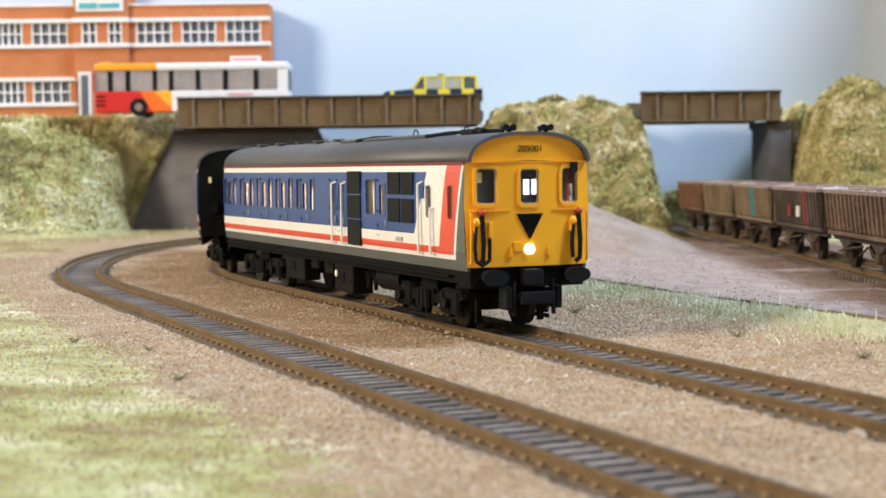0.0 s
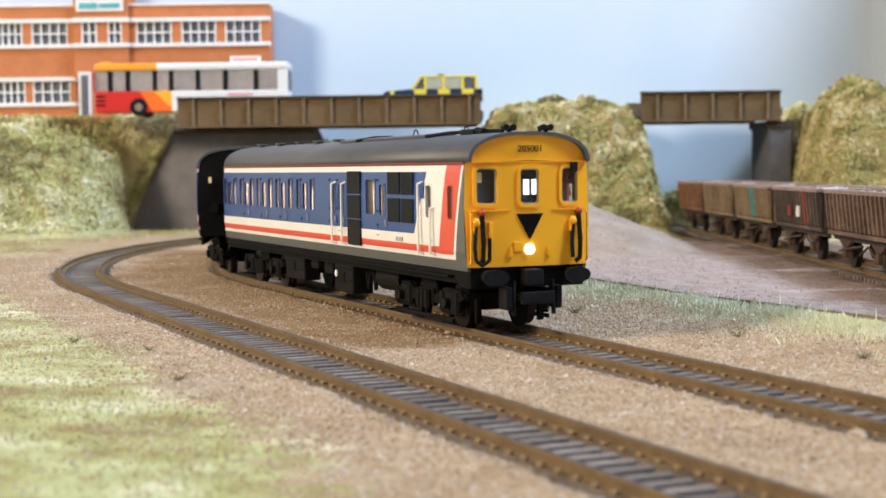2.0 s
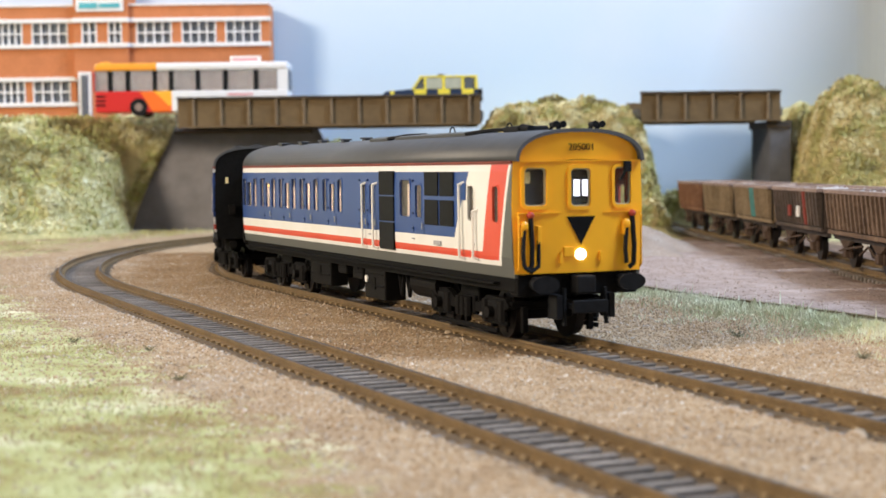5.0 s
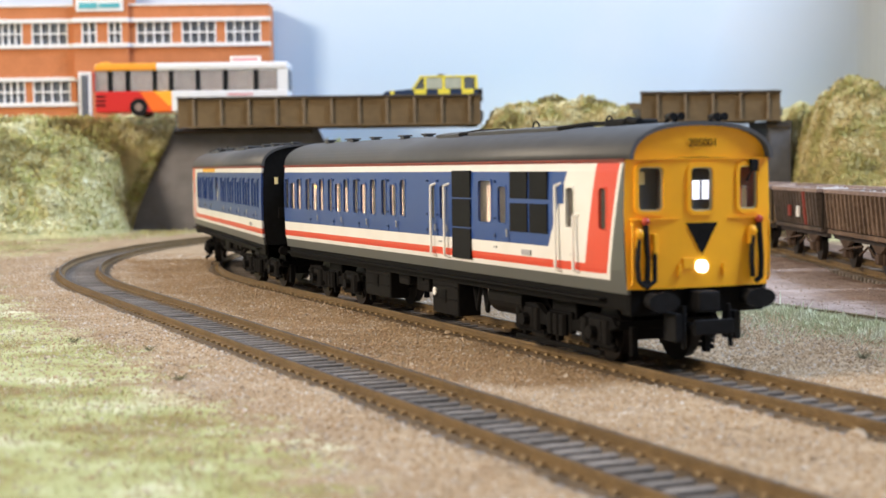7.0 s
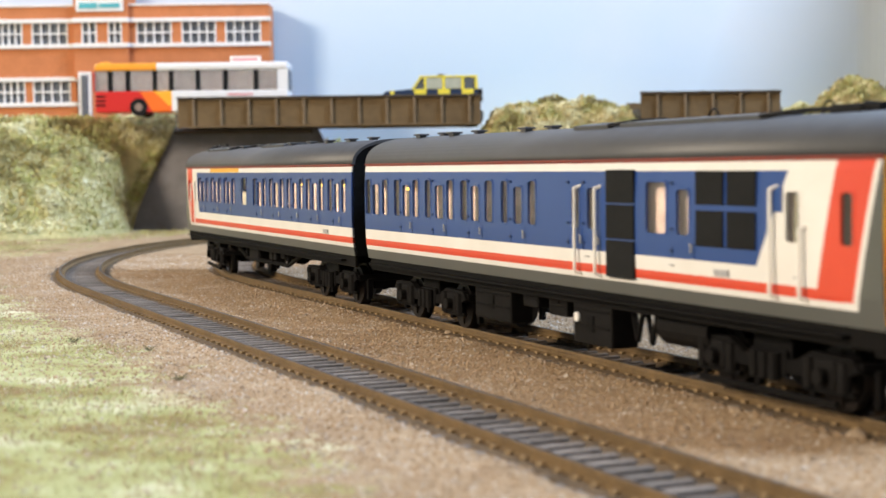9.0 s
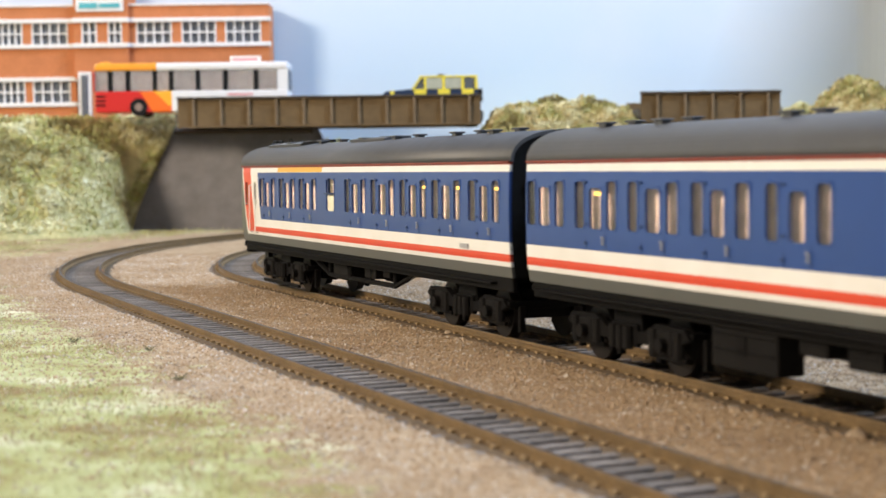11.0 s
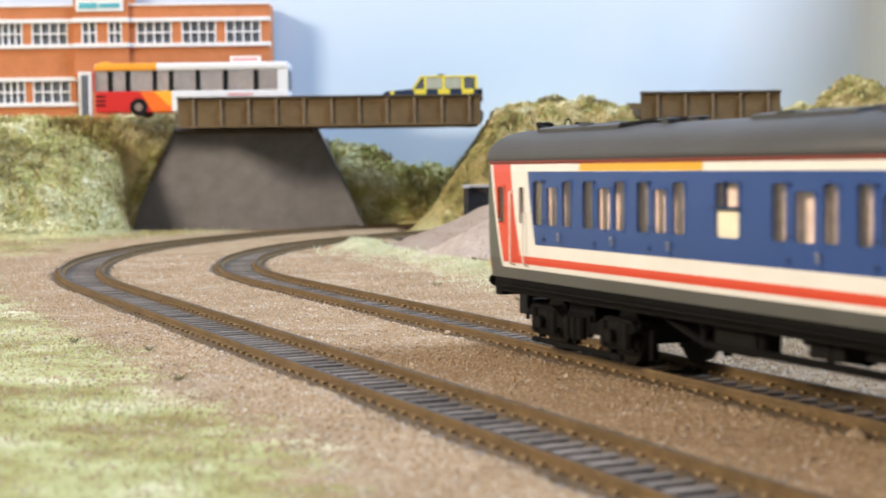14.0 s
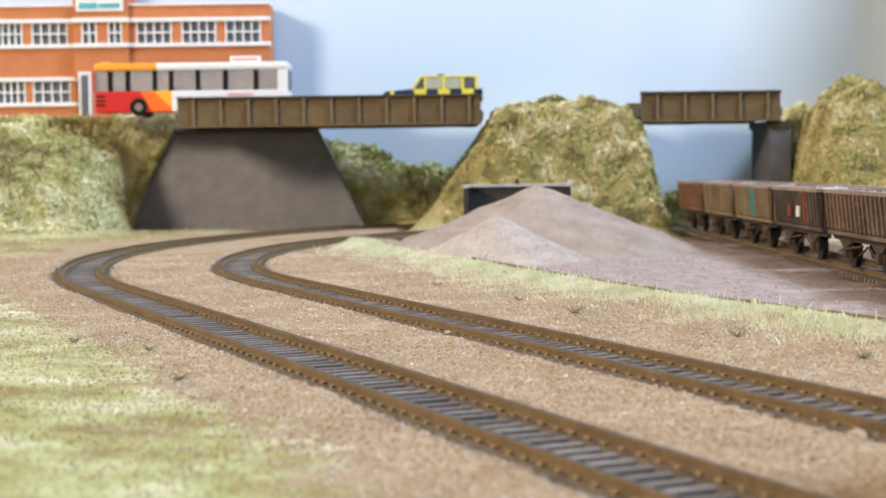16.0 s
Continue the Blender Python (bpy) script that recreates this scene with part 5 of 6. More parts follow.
def build_factory():
    f = thing("factory", "orange-brown brick factory with white bands and many-paned windows", "building")
    y = 1.215
    base = 0.078
    # wings and tower as bodies with openings cut by piers and bands

    def wall(x0, x1, z0, z1, proud=0.0):
        return part("wall", px_box(bmesh.new(), x0, x1, z0, z1, y - proud, y + 0.03), M["brick"], f)

    def band(x0, x1, z0, z1, proud=0.0022):
        return part("band", px_box(bmesh.new(), x0, x1, z0, z1, y - proud, y + 0.004, 0.0003), M["white_trim"], f, "white painted band")

    def window(x0, x1, z0, z1, cols, rows, off=0.0):
        w = part("window", px_box(bmesh.new(), x0, x1, z0, z1, y + 0.0015 - off, y + 0.004 - off), M["pane_dark"], f, "white-framed window of many panes")
        fw = 0.0006
        for i in range(cols + 1):
            xx = x0 + (x1 - x0) * i / cols
            part("glazing_bar", px_box(bmesh.new(), xx - fw, xx + fw, z0, z1, y - 0.0004 - off, y + 0.002 - off), M["white_trim"], w)
        for k in range(rows + 1):
            zz = z0 + (z1 - z0) * k / rows
            part("glazing_bar", px_box(bmesh.new(), x0 - fw, x1 + fw, zz - fw, zz + fw, y - 0.0006 - off, y + 0.0018 - off), M["white_trim"], w)

    def X(p):
        return (p - 784) / 2248.0

    def Z(p, px=250):
        return 0.0438 + (295.1 - (px - 784) * 0.0122 - p) / 2248.0

    lev = [Z(205), Z(184), Z(140), Z(82), Z(38), Z(12)]
    for x0, x1, lo_wins, hi_wins in ((X(-420), X(141), [(-330, -260), (-240, -170), (-150, -85), (-70, -12), (2, 50), (66, 130)], [(-330, -260), (-240, -170), (-150, -85), (-70, -12), (2, 47), (66, 127)]),
                                     (X(236), X(483), [(250, 310), (330, 388), (407, 467)], [(250, 310), (330, 388), (407, 467)])):
        wall(x0, x1, base, lev[1])
        wall(x0, x1, lev[2], lev[3])
        wall(x0, x1, lev[4], lev[5])
        for z0, z1, wins in ((lev[1], lev[2], lo_wins), (lev[3], lev[4], hi_wins)):
            edges = [x0] + [v for a, b in wins for v in (X(a), X(b))] + [x1]
            for a, b in zip(edges[::2], edges[1::2]):
                wall(a, b, z0, z1)
            for a, b in wins:
                window(X(a), X(b), z0, z1, 4, 2)
        for z in (lev[1], lev[2], lev[3], lev[4]):
            band(x0, x1 + 0.001, z - 0.0016, z + 0.0016)
        band(x0, x1 + 0.0005, lev[5] - 0.0004, lev[5] + 0.0012, 0.0012)
        part("roof", px_box(bmesh.new(), x0 + 0.002, x1 - 0.002, lev[5] - 0.006, lev[5] - 0.004, y + 0.004, y + 0.03), M["road"], f)
    # the tower in the middle stands forward and higher
    x0, x1 = X(141), X(236)
    top = Z(-16)
    tz = [base, lev[2], lev[3], lev[4], top]
    part("tower", px_box(bmesh.new(), x0, x1, lev[2], lev[3], y - 0.004, y + 0.03), M["brick"], f)
    part("tower", px_box(bmesh.new(), x0, x1, lev[4], top, y - 0.004, y + 0.03), M["brick"], f)
    part("tower", px_box(bmesh.new(), X(170), x1, base, lev[2], y - 0.004, y + 0.03), M["brick"], f)
    for a, b in ((141, 156), (180, 202), (224, 236)):
        part("pier", px_box(bmesh.new(), X(a), X(b), lev[3], lev[4], y - 0.004, y + 0.03), M["brick"], f)
    for a, b in ((156, 180), (202, 224)):
        window(X(a), X(b), lev[3], lev[4], 2, 2, 0.004)
    for z in (lev[3], lev[4]):
        band(x0 - 0.0005, x1 + 0.0005, z - 0.0018, z + 0.0018, 0.0062)
    band(x0 - 0.0008, x1 + 0.0008, top - 0.001, top + 0.0015, 0.0062)
    door = part("doorway", px_box(bmesh.new(), X(147), X(170), base, Z(128), y - 0.0052, y + 0.01, 0.0004), M["white_trim"], f, "white door surround")
    part("door", px_box(bmesh.new(), X(153), X(164), base, Z(134), y - 0.0060, y - 0.0050), M["pane_dark"], door)
    sign = part("sign", px_box(bmesh.new(), X(146), X(229), Z(23), Z(2), y - 0.0056, y - 0.004, 0.0003), M["white_trim"], f, "pale sign board with teal marks")
    part("sign_bar", px_box(bmesh.new(), X(152), X(184), Z(18), Z(8), y - 0.0060, y - 0.0055), TEAL, sign)
    part("sign_bar", px_box(bmesh.new(), X(187), X(223), Z(17), Z(9), y - 0.0060, y - 0.0055), TEAL, sign)


TEAL = mottled("teal_ink", (0.10, 0.42, 0.50), 0.6, 0.1, 200)


def bus_paint():
    n = Nodes("bus_paint", 0.3)
    x, y, z = n.axes()
    red, orange, amber, white = (0.58, 0.022, 0.018), (0.85, 0.16, 0.015), (0.90, 0.42, 0.03), (0.80, 0.80, 0.82)
    # slanted bands behind the back wheel, white ahead of them; amber roof over the tail
    col = n.mix(n.math("GREATER_THAN", n.math("ADD", x, n.math("MULTIPLY", z, 0.6)), -0.0272), red, orange)
    steep = n.math("ADD", x, z)
    col = n.mix(n.math("MULTIPLY", n.math("GREATER_THAN", steep, -0.0095), n.math("GREATER_THAN", z, 0.0075)), col, amber)
    col = n.mix(n.math("GREATER_THAN", x, -0.0145), col, white)
    roof = n.mix(n.math("GREATER_THAN", x, -0.0255), (0.88, 0.36, 0.03), white)
    col = n.mix(n.math("GREATER_THAN", z, 0.0335), col, roof)
    return n.base(col)


def build_bus():
    m = pose(-0.1855, 1.1665, 0.0840)
    bus = thing("bus", "white, red and orange single-deck bus on the bridge road", "bus", m)
    paint = bus_paint()
    L, Wd = 0.0718, 0.0165
    bm = box(bmesh.new(), -L, L, -Wd, Wd, 0.0028, 0.0185, 0.0012)
    body = part("lower_body", bm, paint, bus)
    bm = box(bmesh.new(), -L, L, -Wd, Wd, 0.0335, 0.0392, 0.0018)
    part("roof", bm, paint, bus)
    part("saloon", box(bmesh.new(), -L + 0.002, L - 0.002, -Wd + 0.004, Wd - 0.004, 0.0185, 0.0335), M["interior"], bus, "dim saloon with seats")

    def X(p):
        return (p - 784) / 2374.0 + 0.1845

    wins = [(176, 199), (208, 230), (239, 278), (286, 307), (315, 354), (362, 402), (411, 456), (465, 498)]
    for s in (-1, 1):
        y = s * (Wd - 0.0006)
        edges = [-L] + [X(v) for w in wins for v in w] + [L]
        for a, b in zip(edges[::2], edges[1::2]):
            part("window_pillar", box(bmesh.new(), a, b, min(y, y - s * 0.001), max(y, y - s * 0.001), 0.0184, 0.0336), M["black"] if a > -L + 0.002 and b < L - 0.001 else paint, bus)
        for a, b in wins:
            p = part("side_window", box(bmesh.new(), X(a), X(b), y - 0.0003, y + 0.0003, 0.0185, 0.0335), M["buspane"], bus)
    for e in (-1, 1):
        part("end_pillar", box(bmesh.new(), e * L - 0.0012, e * L + 0.0, -Wd + 0.001, Wd - 0.001, 0.0184, 0.0336, 0.0004), paint if e < 0 else M["pane_dark"], bus)
    for x in (X(253), X(440)):
        for s in (-1, 1):
            w = part("wheel", rod(bmesh.new(), (x, s * (Wd + 0.0004), 0.0066), (x, s * (Wd - 0.004), 0.0066), 0.0066, 24), M["black"], bus)
            part("hub", rod(bmesh.new(), (x, s * (Wd + 0.0008), 0.0066), (x, s * (Wd - 0.001), 0.0066), 0.0030, 16), M["wagon_rim"], w)
    for k in range(3):
        part("engine_grille", box(bmesh.new(), X(178), X(195), -Wd - 0.0003, -Wd + 0.0003, 0.0075 + 0.0032 * k, 0.0088 + 0.0032 * k), M["black"], bus)
    pod = part("roof_sign", box(bmesh.new(), X(412), X(466), -0.006, -0.002, 0.0392, 0.0442, 0.0004), M["white"], bus, "pale roof board with faint red marks")
    part("roof_sign_bar", box(bmesh.new(), X(417), X(461), -0.0063, -0.0058, 0.0408, 0.0428), PINK, pod)
    part("side_lettering_bar", box(bmesh.new(), X(410), X(455), -Wd - 0.0002, -Wd + 0.0002, 0.0145, 0.0160), PINK, body)
    part("roof_pod", box(bmesh.new(), X(180), X(197), -0.006, 0.006, 0.0390, 0.0410, 0.0008), paint, bus)


PINK = mottled("faded_red_ink", (0.66, 0.30, 0.32), 0.6, 0.1, 200)
M["buspane"] = glass("bus_glazing", (0.92, 0.92, 0.92), 0.05, 0.85)


def check_paint():
    n = Nodes("check_paint", 0.35)
    x, y, z = n.axes()
    yellow, blue = (0.78, 0.66, 0.06), (0.012, 0.03, 0.075)
    col = n.mix(n.math("MULTIPLY", n.between(z, 0.0118, 0.0162), n.math("GREATER_THAN", n.math("SINE", n.math("MULTIPLY", n.math("ADD", x, 0.0035), 2 * math.pi / 0.0175)), 0.0)), yellow, blue)
    col = n.mix(n.math("MULTIPLY", n.between(x, -0.027, -0.014), n.between(z, 0.0110, 0.0170)), col, blue)
    return n.base(col)


def build_estate():
    m = pose(-0.0075, 1.152, 0.0845)
    c = thing("estate_car", "yellow and dark blue chequered off-road car with roof beacon", "car", m)
    paint = check_paint()
    bm = bmesh.new()
    prism(bm, [(-0.0355, 0.0035), (-0.0358, 0.0125), (-0.0335, 0.0150), (-0.0150, 0.0164), (0.0340, 0.0162), (0.0347, 0.0120), (0.0347, 0.0035)], -0.0125, 0.0125)
    bmesh.ops.bevel(bm, geom=bm.edges[:], offset=0.0006, segments=2, affect="EDGES")
    body = part("body", bm, paint, c)
    bm = bmesh.new()
    prism(bm, [(-0.0075, 0.0262), (0.0335, 0.0262), (0.0345, 0.0250), (-0.0090, 0.0250)], -0.0108, 0.0108)
    part("roof", bm, M["estate_roof"], c)
    bm = bmesh.new()
    prism(bm, [(-0.0150, 0.0160), (-0.0080, 0.0252), (0.0338, 0.0252), (0.0343, 0.0160)], -0.0104, 0.0104)
    part("glasshouse", bm, M["pane_dark"], c, "dark tinted windows")
    for s in (-1, 1):
        y = s * 0.0110
        for a, b, t in ((-0.0148, -0.0130, 0.0068), (-0.0050, -0.0034, 0), (0.0085, 0.0104, 0), (0.0225, 0.0245, 0), (0.0325, 0.0345, 0)):
            bm = bmesh.new()
            prism(bm, [(a, 0.0158), (a + t, 0.0255), (b + t, 0.0255), (b, 0.0158)], y - 0.0006, y + 0.0006)
            part("pillar", bm, M["estate_roof"], c)
        part("pale_side_glass", box(bmesh.new(), 0.0106, 0.0224, y - 0.0003, y + 0.0003, 0.0168, 0.0245), M["pale_pane"], c)
        part("pale_side_glass", box(bmesh.new(), -0.0033, 0.0084, y - 0.0003, y + 0.0003, 0.0168, 0.0245), M["pale_pane"], c)
        for x in (-0.0225, 0.0215):
            w = part("wheel", rod(bmesh.new(), (x, s * 0.0130, 0.0050), (x, s * 0.0095, 0.0050), 0.0050, 20), M["black"], c)
            part("hub", rod(bmesh.new(), (x, s * 0.0133, 0.0050), (x, s * 0.0125, 0.0050), 0.0026, 12), M["coping"], w)
    part("beacon", box(bmesh.new(), 0.0050, 0.0100, -0.005, 0.005, 0.0262, 0.0278, 0.0005), M["girder_cap"], c, "dark roof beacon bar")
    part("spare_wheel", rod(bmesh.new(), (0.0345, 0, 0.0120), (0.0382, 0, 0.0120), 0.0050, 20), M["black"], c)
    part("bumper", box(bmesh.new(), -0.0368, -0.0345, -0.0125, 0.0125, 0.0040, 0.0070, 0.0005), M["black"], c)


M["pale_pane"] = mottled("pale_window", (0.42, 0.44, 0.36), 0.3, 0.2, 200)
M["estate_roof"] = mottled("yellow_paint", (0.78, 0.66, 0.06), 0.35, 0.06, 200)


# ---- wagons on the siding ----


def wagon_paint(name, colour, streak):
    n = Nodes(name, 0.75)
    fine, wide = n.noise(500, 4, 0.65), n.noise(45, 3)
    col = n.ramp(n.math("ADD", n.math("MULTIPLY", fine, 0.5), n.math("MULTIPLY", wide, 0.5)), [(0.32, tuple(c * 0.45 for c in colour)), (0.52, colour), (0.68, streak)])
    n.bump(fine, 0.4, 0.0003)
    return n.base(col)


def build_wagon(y0, y1, paint, label, accents, load, group="wagons"):
    x0, x1, z0, z1 = 0.1650, 0.1990, 0.0148, 0.0312
    w = thing("open_wagon", label, "goods wagon", group=group)
    yl, yh = y0 + 0.004, y1 - 0.004
    part("floor", box(bmesh.new(), x0 + 0.001, x1 - 0.001, yl, yh, z0 - 0.001, z0 + 0.001), paint, w)
    for x, s in ((x0, -1), (x1, 1)):
        # the near sheet is coloured near-black for the shade between its ribs
        part("side_sheet", box(bmesh.new(), x - 0.0004, x + 0.0004, yl, yh, z0, z1), M["rib_shade"] if s < 0 else paint, w)
        part("top_rail", box(bmesh.new(), x - 0.0031 if s < 0 else x - 0.0011, x + 0.0011 if s < 0 else x + 0.0027, yl, yh, z1 - 0.0006, z1 + 0.0010, 0.0003), M["wagon_rim"], w)
        part("bottom_rail", box(bmesh.new(), x - 0.0012, x + 0.0010, yl, yh, z0 - 0.0014, z0 + 0.0004, 0.0003), paint, w)
        n = 15
        for i in range(n):
            y = yl + (yh - yl) * (i + 0.5) / n
            bm = bmesh.new()
            prism(bm, [(x, z0 + 0.0006), (x + s * 0.0016, z0 + 0.0010), (x + s * 0.0030, z1 - 0.0016), (x + s * 0.0030, z1 - 0.0006), (x, z1 - 0.0006)], y - 0.0012, y + 0.0012)
            mat = accents.get(i, paint) if s < 0 else paint
            part("rib", bm, mat, w)
    for y, s in ((yl, -1), (yh, 1)):
        part("end_sheet", box(bmesh.new(), x0 + 0.0004, x1 - 0.0004, y - 0.0004, y + 0.0004, z0, z1), paint, w)
        part("end_rail", box(bmesh.new(), x0, x1, y - 0.001, y + 0.001, z1 - 0.0006, z1 + 0.0009, 0.0003), M["wagon_rim"], w)
        for i in range(4):
            x = x0 + (x1 - x0) * (i + 0.5) / 4
            part("end_rib", box(bmesh.new(), x - 0.001, x + 0.001, min(y, y + s * 0.0018), max(y, y + s * 0.0018), z0, z1 - 0.001, 0.0002), paint, w)
        for x in (x0 + 0.0055, x1 - 0.0055):
            bm = bmesh.new()
            rod(bm, (x, y, 0.0135), (x, y + s * 0.0038, 0.0135), 0.0011, 10)
            rod(bm, (x, y + s * 0.0038, 0.0135), (x, y + s * 0.0045, 0.0135), 0.0026, 16)
            part("buffer", bm, M["underframe"], w)
    for x, s in ((x0 + 0.0022, -1), (x1 - 0.0022, 1)):
        part("solebar", box(bmesh.new(), x - 0.0007, x + 0.0007, yl, yh, 0.0112, 0.0140, 0.0002), M["wagon_under"], w)
        for k in (0.24, 0.76):
            y = yl + (yh - yl) * k
            bm = bmesh.new()
            prism(bm, [(x - 0.0005, 0.0042), (x + 0.0005, 0.0042), (x + 0.0005, 0.0115), (x - 0.0005, 0.0115)], y - 0.0042, y + 0.0042)
            box(bm, x + s * 0.0012 - 0.0012, x + s * 0.0012 + 0.0012, y - 0.0022, y + 0.0022, 0.0045, 0.0085, 0.0004)
            for j in range(4):
                box(bm, x + s * 0.001 - 0.0008, x + s * 0.001 + 0.0008, y - 0.0085 + 0.0016 * j, y + 0.0085 - 0.0016 * j, 0.0108 - 0.0007 * j, 0.0114 - 0.0007 * j)
            part("axle_guard", bm, M["wagon_rust"], w)
            bm = bmesh.new()
            rod(bm, (x + s * -0.0015, y, 0.0062), (x + s * -0.0040, y, 0.0062), 0.0062, 24)
            part("wheel", bm, M["steel"], w)
        ym = (yl + yh) / 2
        bm = bmesh.new()
        pipe(bm, [(x + s * 0.0016, ym - 0.002, 0.0102), (x + s * 0.0022, ym + 0.014, 0.0088), (x + s * 0.0022, ym + 0.031, 0.0068)], 0.0005)
        pipe(bm, [(x, ym - 0.016, 0.0062), (x, ym - 0.004, 0.0100), (x, ym + 0.008, 0.0062)], 0.0005)
        part("brake_lever", bm, M["wagon_rust"], w)
    rng = np.random.default_rng(int(y0 * 1000))
    n = 1400
    X, Y = rng.uniform(x0 + 0.0015, x1 - 0.0015, n), rng.uniform(yl + 0.0015, yh - 0.0015, n)
    Z = z1 - 0.0042 + 0.0035 * np.exp(-((X - 0.182) / 0.011) ** 2) * (0.7 + 0.5 * np.cos((Y - yl) / (yh - yl) * 12.0)) + rng.uniform(-0.0006, 0.0006, n)
    ob = scatter("stone_load", OCTA, np.stack([X, Y, Z], -1), rng.uniform(0.0007, 0.0015, n), load, rng, w)
    ob["kind"] = "stuff"
    part("load_bed", box(bmesh.new(), x0 + 0.0006, x1 - 0.0006, yl + 0.0006, yh - 0.0006, z1 - 0.009, z1 - 0.0040), M["wagon_rust"], w)
    return w


M["wagon_rim"] = mottled("wagon_rim_rust", (0.27, 0.20, 0.17), 0.75, 0.35, 160)
M["wagon_under"] = mottled("wagon_underframe", (0.05, 0.04, 0.035), 0.8, 0.4, 300)
# shade of the gaps between ribs, as a sheet colour
M["rib_shade"] = mottled("rib_gap_shade", (0.022, 0.016, 0.012), 0.85, 0.4, 300)
M["wagon_rust"] = mottled("wagon_rust_brown", (0.085, 0.055, 0.038), 0.85, 0.4, 400)


def build_wagons():
    brown = wagon_paint("wagon_brown", (0.15, 0.098, 0.066), (0.25, 0.17, 0.12))
    dark = wagon_paint("wagon_dark", (0.085, 0.062, 0.048), (0.17, 0.12, 0.09))
    tan = wagon_paint("wagon_tan", (0.22, 0.155, 0.085), (0.33, 0.25, 0.15))
    rust = wagon_paint("wagon_rust_red", (0.20, 0.095, 0.05), (0.30, 0.16, 0.09))
    teal, red = mottled("teal_panel", (0.08, 0.24, 0.22), 0.7, 0.3, 400), mottled("red_panel", (0.25, 0.05, 0.035), 0.7, 0.3, 400)
    grey, buff = by_island("grey_stone_load", [(0.35, 0.34, 0.34), (0.6, 0.58, 0.58), (0.48, 0.45, 0.44)], 0.9), by_island("buff_stone_load", [(0.30, 0.22, 0.17), (0.46, 0.38, 0.33), (0.38, 0.30, 0.26)], 0.9)
    build_wagon(0.455, 0.556, dark, "dark brown ribbed open stone wagon", {}, grey)
    build_wagon(0.559, 0.660, brown, "brown ribbed open wagon loaded with grey stone", {}, grey)
    w = build_wagon(0.664, 0.762, dark, "dark weathered open wagon with red ribs and white panel", {4: red}, grey)
    for y, a in ((0.7030, M["white"]), (0.7200, red)):
        part("label_panel", box(bmesh.new(), 0.1616, 0.1624, y - 0.0022, y + 0.0022, 0.0190, 0.0240), a, w)
    build_wagon(0.766, 0.864, tan, "tan weathered open wagon with one teal panel", {6: teal, 7: teal}, buff)
    build_wagon(0.868, 0.966, tan, "faded tan ribbed open wagon with stone load", {}, buff)
    build_wagon(0.970, 1.068, rust, "rusty red-brown ribbed open wagon at the siding's end", {}, buff)

# ---- loose ballast, grass and litter ----


def keep_off_rails(X, Y):
    d1, d2 = to_line(X, Y, R_OUTER), to_line(X, Y, R_INNER)
    bad = np.zeros(len(X), bool)
    for d in (d1, d2):
        bad |= np.abs(d - 0.0087) < 0.0016
    return ~bad, np.minimum(d1, d2)


def build_ballast():
    rng = np.random.default_rng(11)
    sandy = by_island("ballast_grains", [(0.36, 0.25, 0.145), (0.44, 0.315, 0.19), (0.40, 0.28, 0.165), (0.52, 0.40, 0.28), (0.28, 0.185, 0.10), (0.44, 0.31, 0.185), (0.68, 0.62, 0.55), (0.17, 0.115, 0.07)], 0.9, 30, 0.8)
    # between and beside the tracks, thick close to the camera
    n = 150000
    s = rng.uniform(-0.45, 0.36, n)
    off = np.where(rng.uniform(0, 1, n) < 0.93, rng.uniform(-0.105, 0.078, n), -0.105 - np.abs(rng.normal(0, 0.03, n)))
    X, Y = np.empty(n), np.empty(n)
    start = line_at(S_BEND)[0]
    st = s >= S_BEND
    X[st] = start.x + (s[st] - S_BEND) * COS - SIN * off[st]
    Y[st] = start.y + (s[st] - S_BEND) * SIN + COS * off[st]
    a = HEAD - math.pi / 2 - (S_BEND - s[~st]) / R_INNER
    X[~st] = CENTRE.x + (R_INNER - off[~st]) * np.cos(a)
    Y[~st] = CENTRE.y + (R_INNER - off[~st]) * np.sin(a)
    ok, d = keep_off_rails(X, Y)
    ok &= (Y > 0.12) & ((d > 0.0140) | (rng.uniform(0, 1, n) < 0.35)) & (edge_off(X, Y) < -0.003)
    X, Y, d = X[ok], Y[ok], d[ok]
    Z = ground_height(X, Y) + 0.0001
    S = rng.uniform(0.00016, 0.00042, len(X)) * np.where(rng.uniform(0, 1, len(X)) < 0.03, 1.7, 1.0)
    ob = scatter("ballast", OCTA, np.stack([X, Y, Z], -1), S, sandy, rng)
    tagged(ob, "fine sandy ballast grains beside the rails", "ballast", kind="stuff")
    # a few single stones
    for x, y, r in ((0.0690, 0.2560, 0.0018), (0.0540, 0.2840, 0.0013), (0.0012, 0.4255, 0.0012), (-0.0215, 0.3775, 0.0014)):
        bm = bmesh.new()
        ball(bm, (0, 0, 0), r, r * 0.8, r * 0.7, 2)
        for v in bm.verts:
            v.co *= 1 + 0.25 * noise.noise(v.co * 900)
        st = part("stone", bm, M["stone"])
        st.location = (x, y, GZ + 0.0008 + r * 0.35)
        tagged(st, "small pale tan stone lying beside the rail", "stone", group="loose stones")


M["stone"] = mottled("pale_stone", (0.42, 0.32, 0.22), 0.9, 0.3, 500, 0, 0.0003)


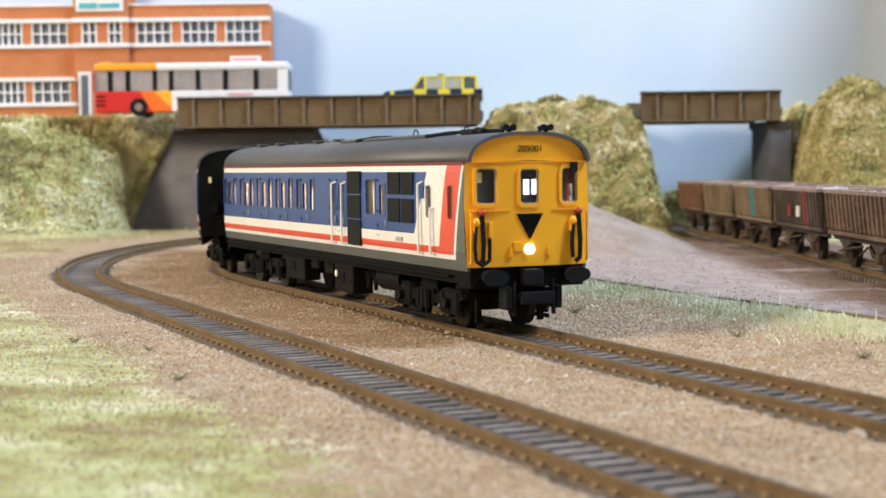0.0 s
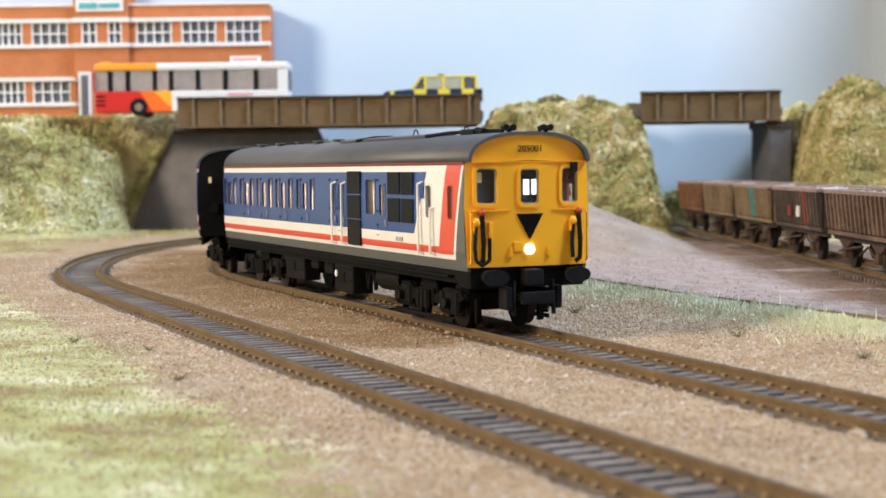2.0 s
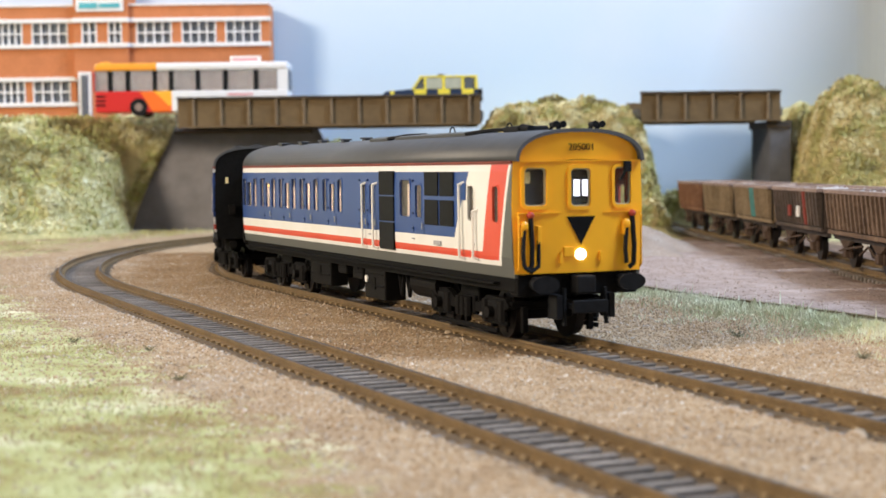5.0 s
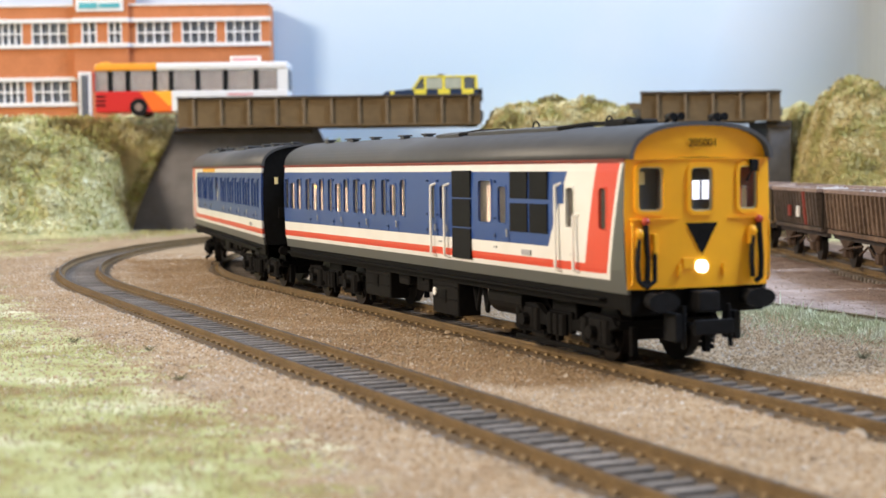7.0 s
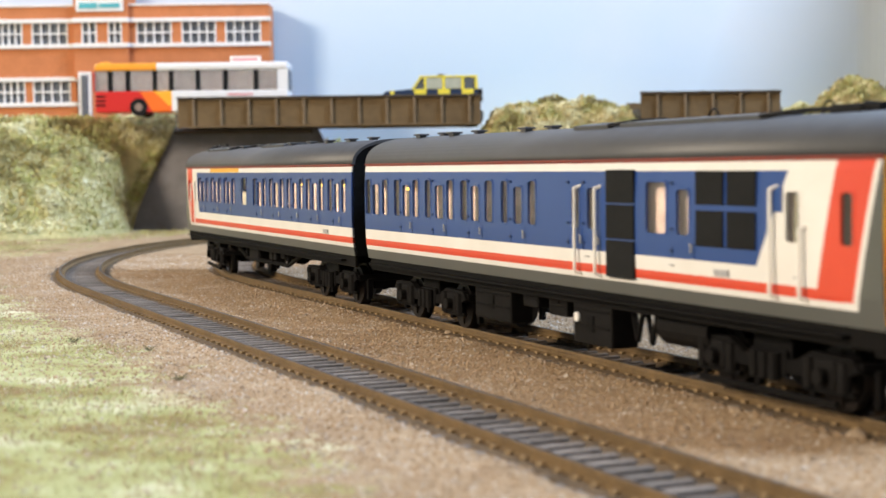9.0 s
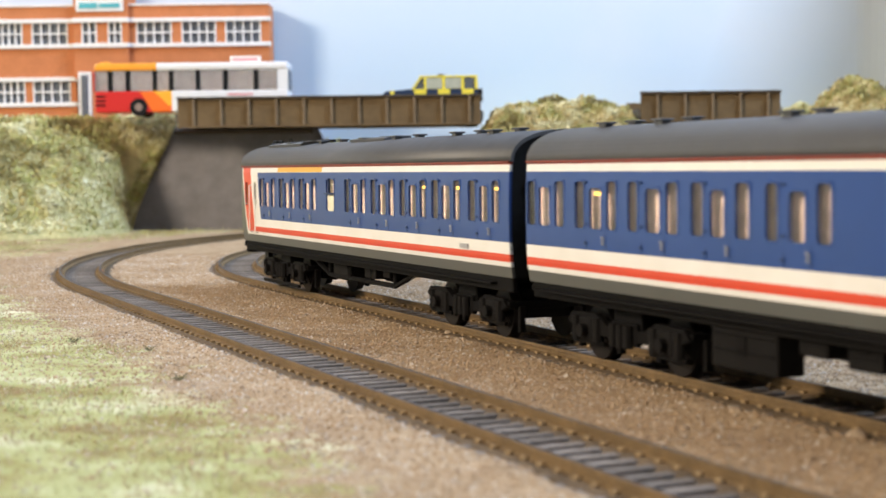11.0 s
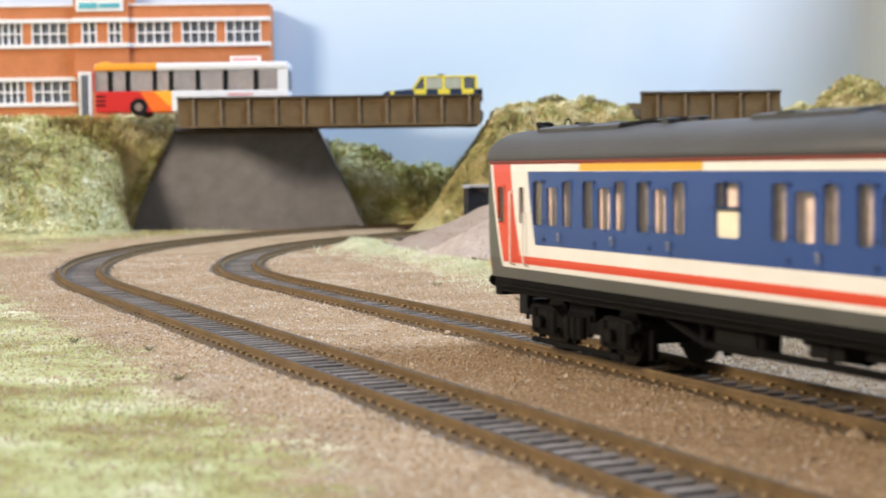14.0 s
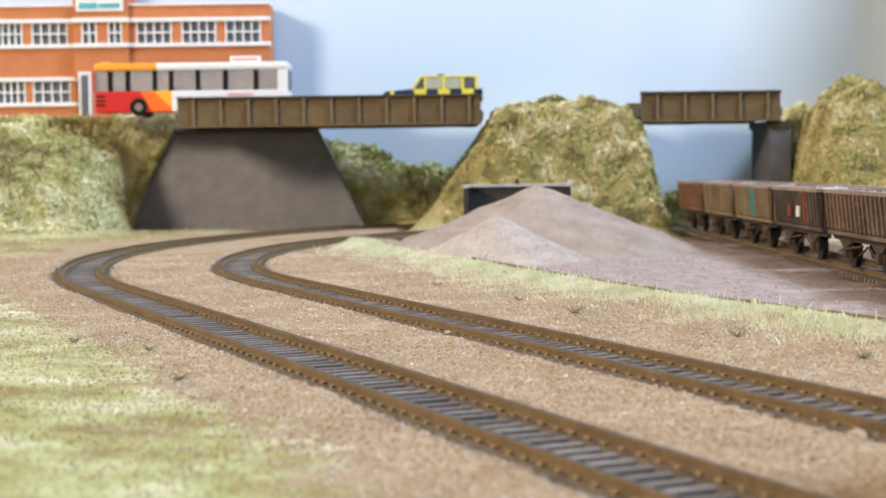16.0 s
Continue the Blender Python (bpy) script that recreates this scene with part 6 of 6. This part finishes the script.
def build_grass():
    rng = np.random.default_rng(17)
    straw = by_island("straw_fibres", [(0.64, 0.68, 0.44), (0.76, 0.79, 0.58), (0.84, 0.84, 0.70), (0.54, 0.57, 0.34), (0.70, 0.66, 0.46)], 0.9, 55)
    green = by_island("meadow_fibres", [(0.38, 0.39, 0.14), (0.48, 0.49, 0.22), (0.68, 0.64, 0.42), (0.27, 0.20, 0.08), (0.57, 0.54, 0.31)], 0.9, 32, 0.3)
    # meadow before the outer track
    n = 200000
    X, Y = rng.uniform(-0.36, 0.02, n), rng.uniform(0.12, 0.95, n)
    a = -across(X, Y) - 0.067
    w = wave(X, Y, 51, 25, 3)
    ang = (X - T2P.x) * COS + (Y - T2P.y) * SIN
    d1 = to_line(X, Y, R_OUTER)
    out = np.hypot(X - CENTRE.x, Y - CENTRE.y) > R_OUTER
    near = np.where(ang < S_BEND, d1, a)
    ok = out & (near > 0.028) & ((near - 0.040) * 40 + w * 0.7 + rng.normal(0, 0.3, n) > 0) & (np.abs(X / Y) < 0.36)
    X, Y = X[ok], Y[ok]
    Z = ground_height(X, Y) - 0.0002
    tall = rng.uniform(0.0007, 0.0019, len(X)) * (1 + 0.4 * np.clip(wave(X, Y, 52, 60, 2), -0.5, 1))
    tagged(scatter("meadow_grass", BLADE, np.stack([X, Y, Z], -1), tall, green, rng, lean=1.1), "short pale green static grass of the meadow", "grass", kind="stuff")
    # ridge along the buried rail
    n = 170000
    Y = rng.uniform(0.30, 0.93, n)
    ex = np.interp(-Y, [-p[1] for p in EDGE], [p[0] for p in EDGE])
    X = ex - np.abs(rng.normal(0.010, 0.0085, n)) + 0.003 * wave(ex * 0, Y, 53, 90, 3) - 0.0015
    ok = (to_line(X, Y, R_INNER) > 0.022) & (rng.uniform(0, 1, n) < 0.75 + 0.4 * wave(X, Y, 54, 70, 2))
    X, Y = X[ok], Y[ok]
    # straggling blades over the bare strip towards the track
    k = 14000
    Ys = rng.uniform(0.30, 0.85, k)
    Xs = np.interp(-Ys, [-p[1] for p in EDGE], [p[0] for p in EDGE]) - rng.uniform(0.015, 0.05, k)
    thin = (to_line(Xs, Ys, R_INNER) > 0.018) & (wave(Xs, Ys, 57, 90, 3) > 0.15)
    X, Y = np.concatenate([X, Xs[thin]]), np.concatenate([Y, Ys[thin]])
    Z = ground_height(X, Y) - 0.0003
    tagged(scatter("verge_grass", BLADE, np.stack([X, Y, Z], -1), rng.uniform(0.0009, 0.0026, len(X)) * np.where(rng.uniform(0, 1, len(X)) < 0.015, 2.0, 1.0), straw, rng, lean=1.0), "straw-coloured fibre grass along the yard", "grass", kind="stuff")
    # foot of the embankment
    n = 26000
    X, Y = rng.uniform(-0.34, -0.13, n), rng.uniform(0.78, 1.15, n)
    out = np.hypot(X - CENTRE.x, Y - CENTRE.y) > R_OUTER + 0.03
    out &= rng.uniform(0, 1, n) < 0.6 + 0.5 * wave(X, Y, 55, 50, 2)
    X, Y = X[out], Y[out]
    tagged(scatter("bank_foot_grass", BLADE, np.stack([X, Y, np.maximum(ground_height(X, Y), left_bank(X, Y))], -1), rng.uniform(0.0015, 0.0035, len(X)), green, rng, lean=1.0), "pale grass at the foot of the bank", "grass", kind="stuff")
    # dark twiggy tufts
    for x, y, r in ((-0.0025, 0.600, 0.0035), (0.0260, 0.527, 0.0030), (0.0405, 0.477, 0.0050), (0.078, 0.408, 0.0045), (0.0985, 0.360, 0.0042), (0.026, 0.622, 0.0025), (-0.100, 0.415, 0.0030), (-0.076, 0.395, 0.0026), (-0.058, 0.335, 0.0030), (0.118, 0.435, 0.0045)):
        bm = bmesh.new()
        tr = random.Random(int(x * 1e5))
        for i in range(40):
            b = tr.uniform(0, 6.28)
            l = r * tr.uniform(0.25, 0.75)
            mid = (l * 0.5 * math.cos(b), l * 0.5 * math.sin(b), l * tr.uniform(0.1, 0.6))
            end = (l * math.cos(b + 0.4), l * math.sin(b + 0.4), l * tr.uniform(0.2, 1.0))
            pipe(bm, [(0, 0, 0), mid, end], 0.00005, 3)
        t = part("tuft", bm, M["twig"])
        t.location = (x, y, float(ground_height(np.array([x]), np.array([y]))[0]))
        tagged(t, "small dark grey-green twiggy tuft in the grass", "tuft", group="tufts")


M["twig"] = mottled("twig_green", (0.17, 0.155, 0.09), 0.9, 0.4, 800)

build_room()
build_backdrop()
build_ground()
build_bridges()
build_banks()
build_twigs()
build_yard()
build_factory()
build_bus()
build_estate()
build_wagons()
FRONT, REAR = build_train()
build_ballast()
build_grass()
build_tracks()
motions()
